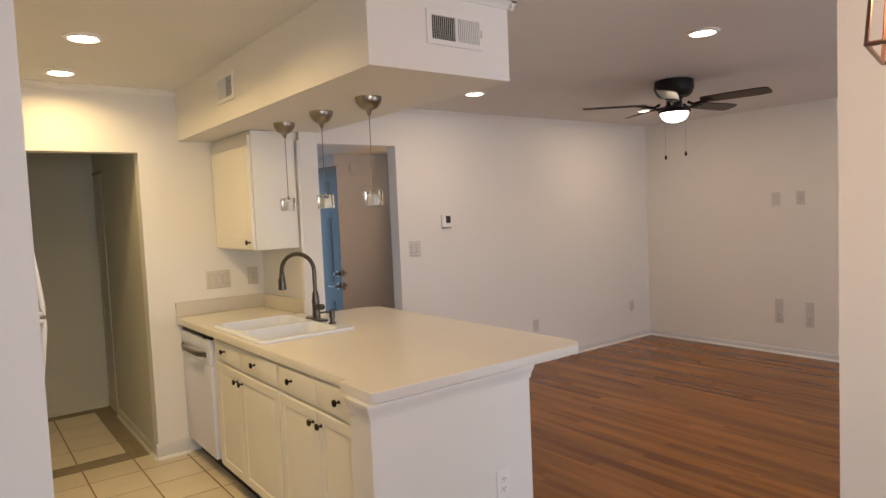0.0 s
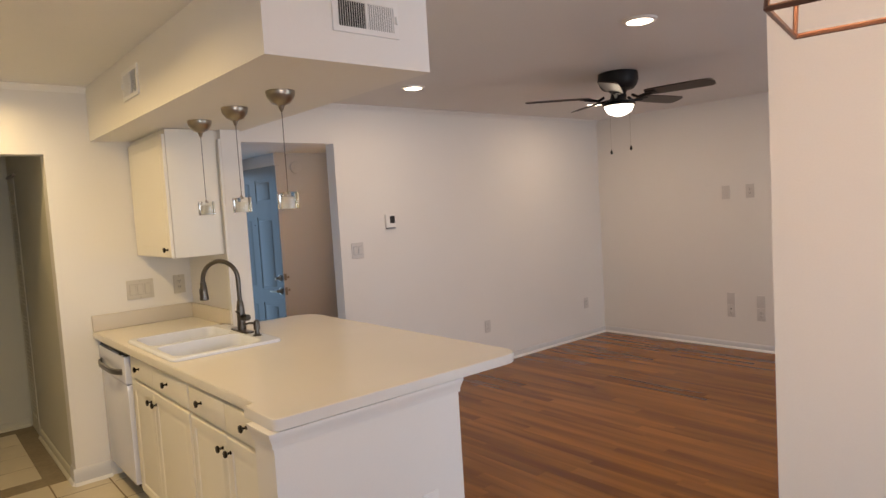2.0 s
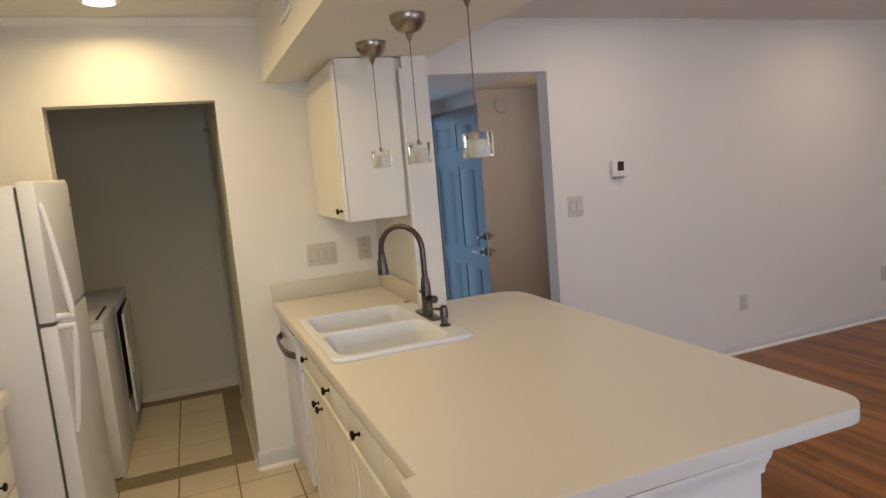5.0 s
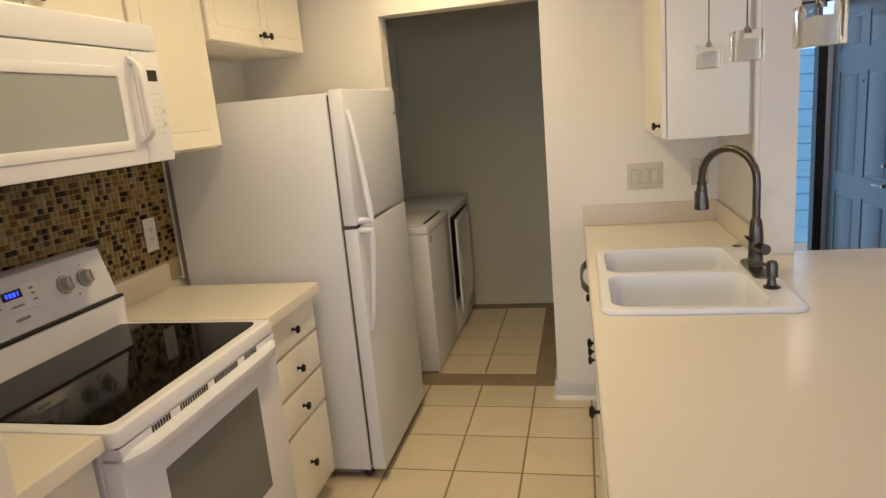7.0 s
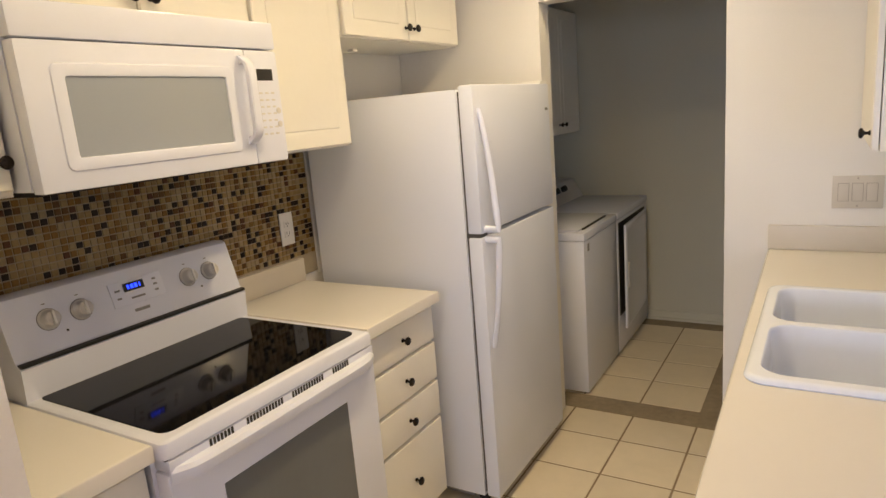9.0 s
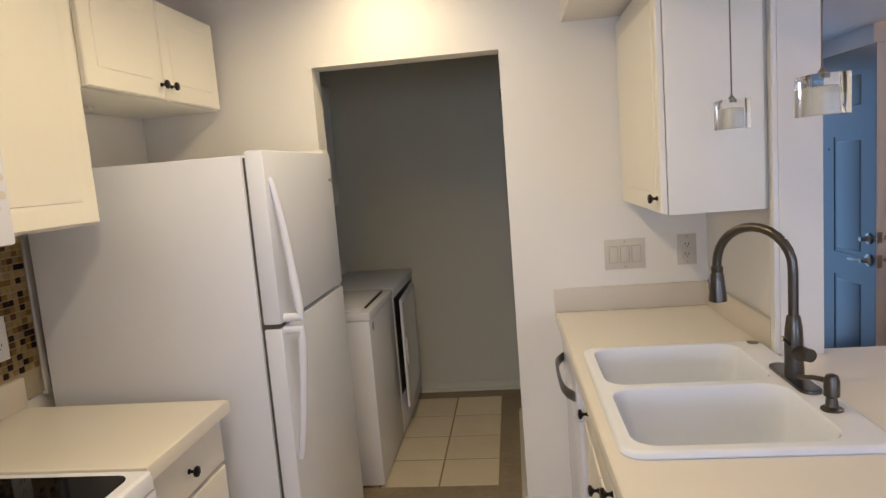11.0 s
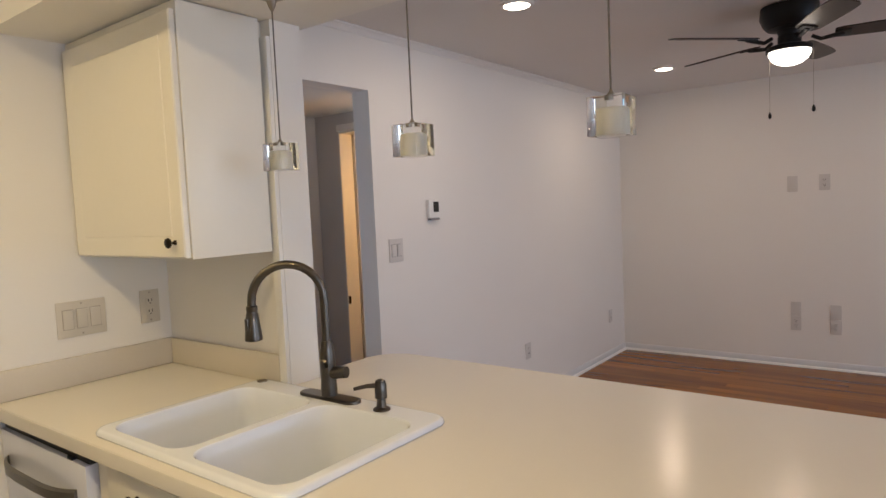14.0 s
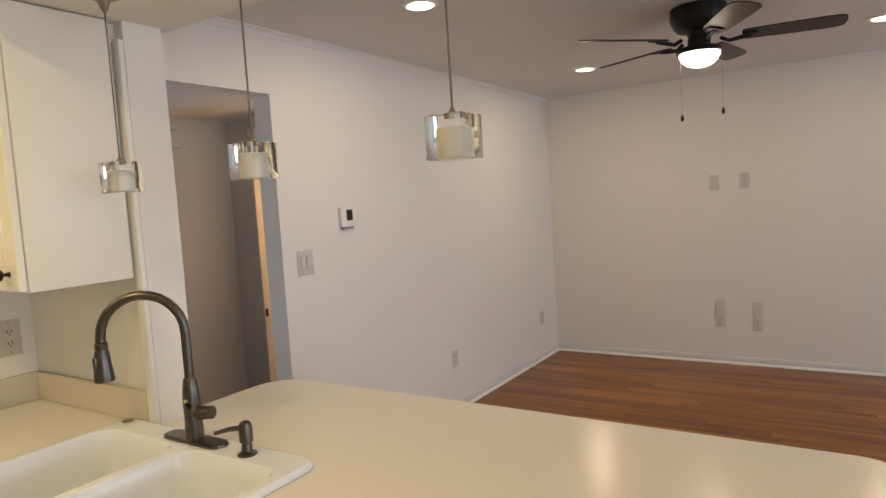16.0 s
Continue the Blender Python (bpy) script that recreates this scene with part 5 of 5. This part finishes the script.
part("socket", lathe(bmesh.new(), [(0.016, 0.225), (0.018, 0.235), (0.018, 0.29), (0.008, 0.30), (0.006, 0.37)], (lx, ly, lz), 18), COPPER, o)
bulb = part("bulb", lathe(bmesh.new(), [(0.013, 0.23), (0.015, 0.20), (0.026, 0.15), (0.032, 0.105), (0.029, 0.07), (0.018, 0.047), (0.006, 0.040)], (lx, ly, lz), 24), BULBGLASS, o, "amber glass bulb")
bulb.visible_shadow = False
part("filament", lathe(bmesh.new(), [(0.004, 0.19), (0.010, 0.16), (0.013, 0.10), (0.010, 0.075), (0.003, 0.07)], (lx, ly, lz), 12), FILAMENT, bulb, "glowing filament").visible_shadow = False

# ---- floors: tiles and planks ----
kfloor = structure("floor_kitchen", boxes((0.9, 2.6, -0.0118, 3.3, 6.352, -0.0010), (0.9, 6.352, -0.0118, 2.455, YL, -0.0019)), GROUT,
                   "cream square ceramic tiles with brown grout", "floor")
structure("threshold_strip", boxes((1.55, 6.353, -0.0019, 2.458, 6.50, -0.0005), (2.320, 6.50, -0.0019, 2.458, YL, -0.0005), (0.9, 7.735, -0.0019, 2.320, YL, -0.0005)), MORTAR,
          "worn grey-brown bare strip where tiles are missing", "floor")
lfloor = structure("floor_living", boxes((3.3, SOUTH, -0.0118, EAST, Y1, -0.006), (-0.6, SOUTH, -0.0118, 3.3, 2.6, -0.006)), UNDERFLOOR,
                   "reddish-brown hardwood plank floor", "floor")


def piece_mesh(name, w, l, h, mat, bev):
    bm = bmesh.new()
    ring_loft(bm, [[(x, y, z) for x, y in ((d, d), (w - d, d), (w - d, l - d), (d, l - d))] for d, z in ((0, 0), (0, h - bev), (bev, h))], cap_last=True)
    bmesh.ops.recalc_face_normals(bm, faces=bm.faces)
    me = bpy.data.meshes.new(name)
    bm.to_mesh(me)
    bm.free()
    me.materials.append(mat)
    return me


def tiles(x_lines, y_lines, z):
    cache = {}
    for x0, x1 in zip(x_lines, x_lines[1:]):
        for y0, y1 in zip(y_lines, y_lines[1:]):
            k = (round(x1 - x0, 3), round(y1 - y0, 3))
            if k not in cache:
                cache[k] = piece_mesh("floor_tile", k[0] - 0.009, k[1] - 0.009, 0.004, TILE, 0.0012)
            t = new("floor_tile", cache[k])
            t.location = (x0 + 0.0045, y0 + 0.0045, z + random.uniform(-0.0003, 0.0003))
            t.parent = kfloor


tiles([0.905] + [2.024 + 0.303 * i for i in range(-3, 4)], [3.621 + 0.308 * i for i in range(0, 9)] + [6.345], -0.0035)
tiles([1.10, 1.41, 1.714, 2.018, 2.320], [6.503, 6.80, 7.10, 7.412, 7.735], -0.0042)

PW = 0.083
xs = 3.424
rest_v, rest_f = [], []
count = 0
plank_cache = {}
while xs < EAST:
    w = min(PW, EAST - 0.001 - xs)
    y = Y1 - 0.001
    first = random.uniform(0.4, 1.3)
    while y > SOUTH + 0.01:
        ln = first if first else random.choice((0.9, 1.1, 1.3, 1.6))
        first = None
        y0 = max(y - ln, SOUTH)
        if y > 2.6 and count < 300 and w > 0.02:
            k = (round(w, 3), round(y - y0, 3))
            if k not in plank_cache:
                plank_cache[k] = piece_mesh("floor_plank", k[0] - 0.0005, k[1] - 0.0006, 0.006, PLANK, 0.0004)
            p = new("floor_plank", plank_cache[k])
            p.location = (xs, y0, -0.0059)
            p.parent = lfloor
            count += 1
        else:
            b = len(rest_v)
            rest_v += [(xs, y0, 0), (xs + w - 0.0012, y0, 0), (xs + w - 0.0012, y - 0.0015, 0), (xs, y - 0.0015, 0)]
            rest_f.append((b, b + 1, b + 2, b + 3))
        y = y0
    xs += PW
xs = -0.6
while xs < 3.3:
    b = len(rest_v)
    rest_v += [(xs, SOUTH, 0), (xs + PW - 0.0012, SOUTH, 0), (xs + PW - 0.0012, 2.6, 0), (xs, 2.6, 0)]
    rest_f.append((b, b + 1, b + 2, b + 3))
    xs += PW
me = bpy.data.meshes.new("far_planks")
me.from_pydata(rest_v, [], rest_f)
me.materials.append(PLANK)
fp = tagged(new("far_planks", me), kind="stuff")
fp.parent = lfloor

# mosaic wall tiles
mosaic = structure("mosaic_backsplash", boxed(KX - 0.004, 3.816, 0.95, KX + 0.0035, 5.392, 1.505), MOSAIC_GROUT, "brown, gold and black glass mosaic backsplash", "backsplash")
P = 0.0215
tile_me = piece_mesh("mosaic_tile", P - 0.003, P - 0.003, 0.0035, MOSAIC, 0.0008)
rows_n, cols_n = 21, 73
rest = bmesh.new()
made = 0
for r in range(rows_n):
    z = 1.036 + r * P
    for c in range(cols_n):
        y = 3.817 + c * P
        if 4.95 < y < 5.37 and made < 300:
            t = new("mosaic_tile", tile_me)
            t.matrix_world = Matrix.Translation((KX + 0.0032, y + 0.0015, z + 0.0015)) @ Matrix(((0, 0, 1), (1, 0, 0), (0, 1, 0))).to_4x4()
            t.parent = mosaic
            made += 1
        else:
            x0, x1 = KX + 0.0032, KX + 0.0066
            a, b = 0.0015, P - 0.0015
            d = 0.0008
            ring_loft(rest, [[(x0, y + a, z + a), (x0, y + b, z + a), (x0, y + b, z + b), (x0, y + a, z + b)],
                             [(x1, y + a + d, z + a + d), (x1, y + b - d, z + a + d), (x1, y + b - d, z + b - d), (x1, y + a + d, z + b - d)]], cap_last=True)
mj = mesh_object("mosaic_tiles_joined", rest, MOSAIC_JOINED, False)
mj.parent = mosaic
tagged(mj, kind="stuff")
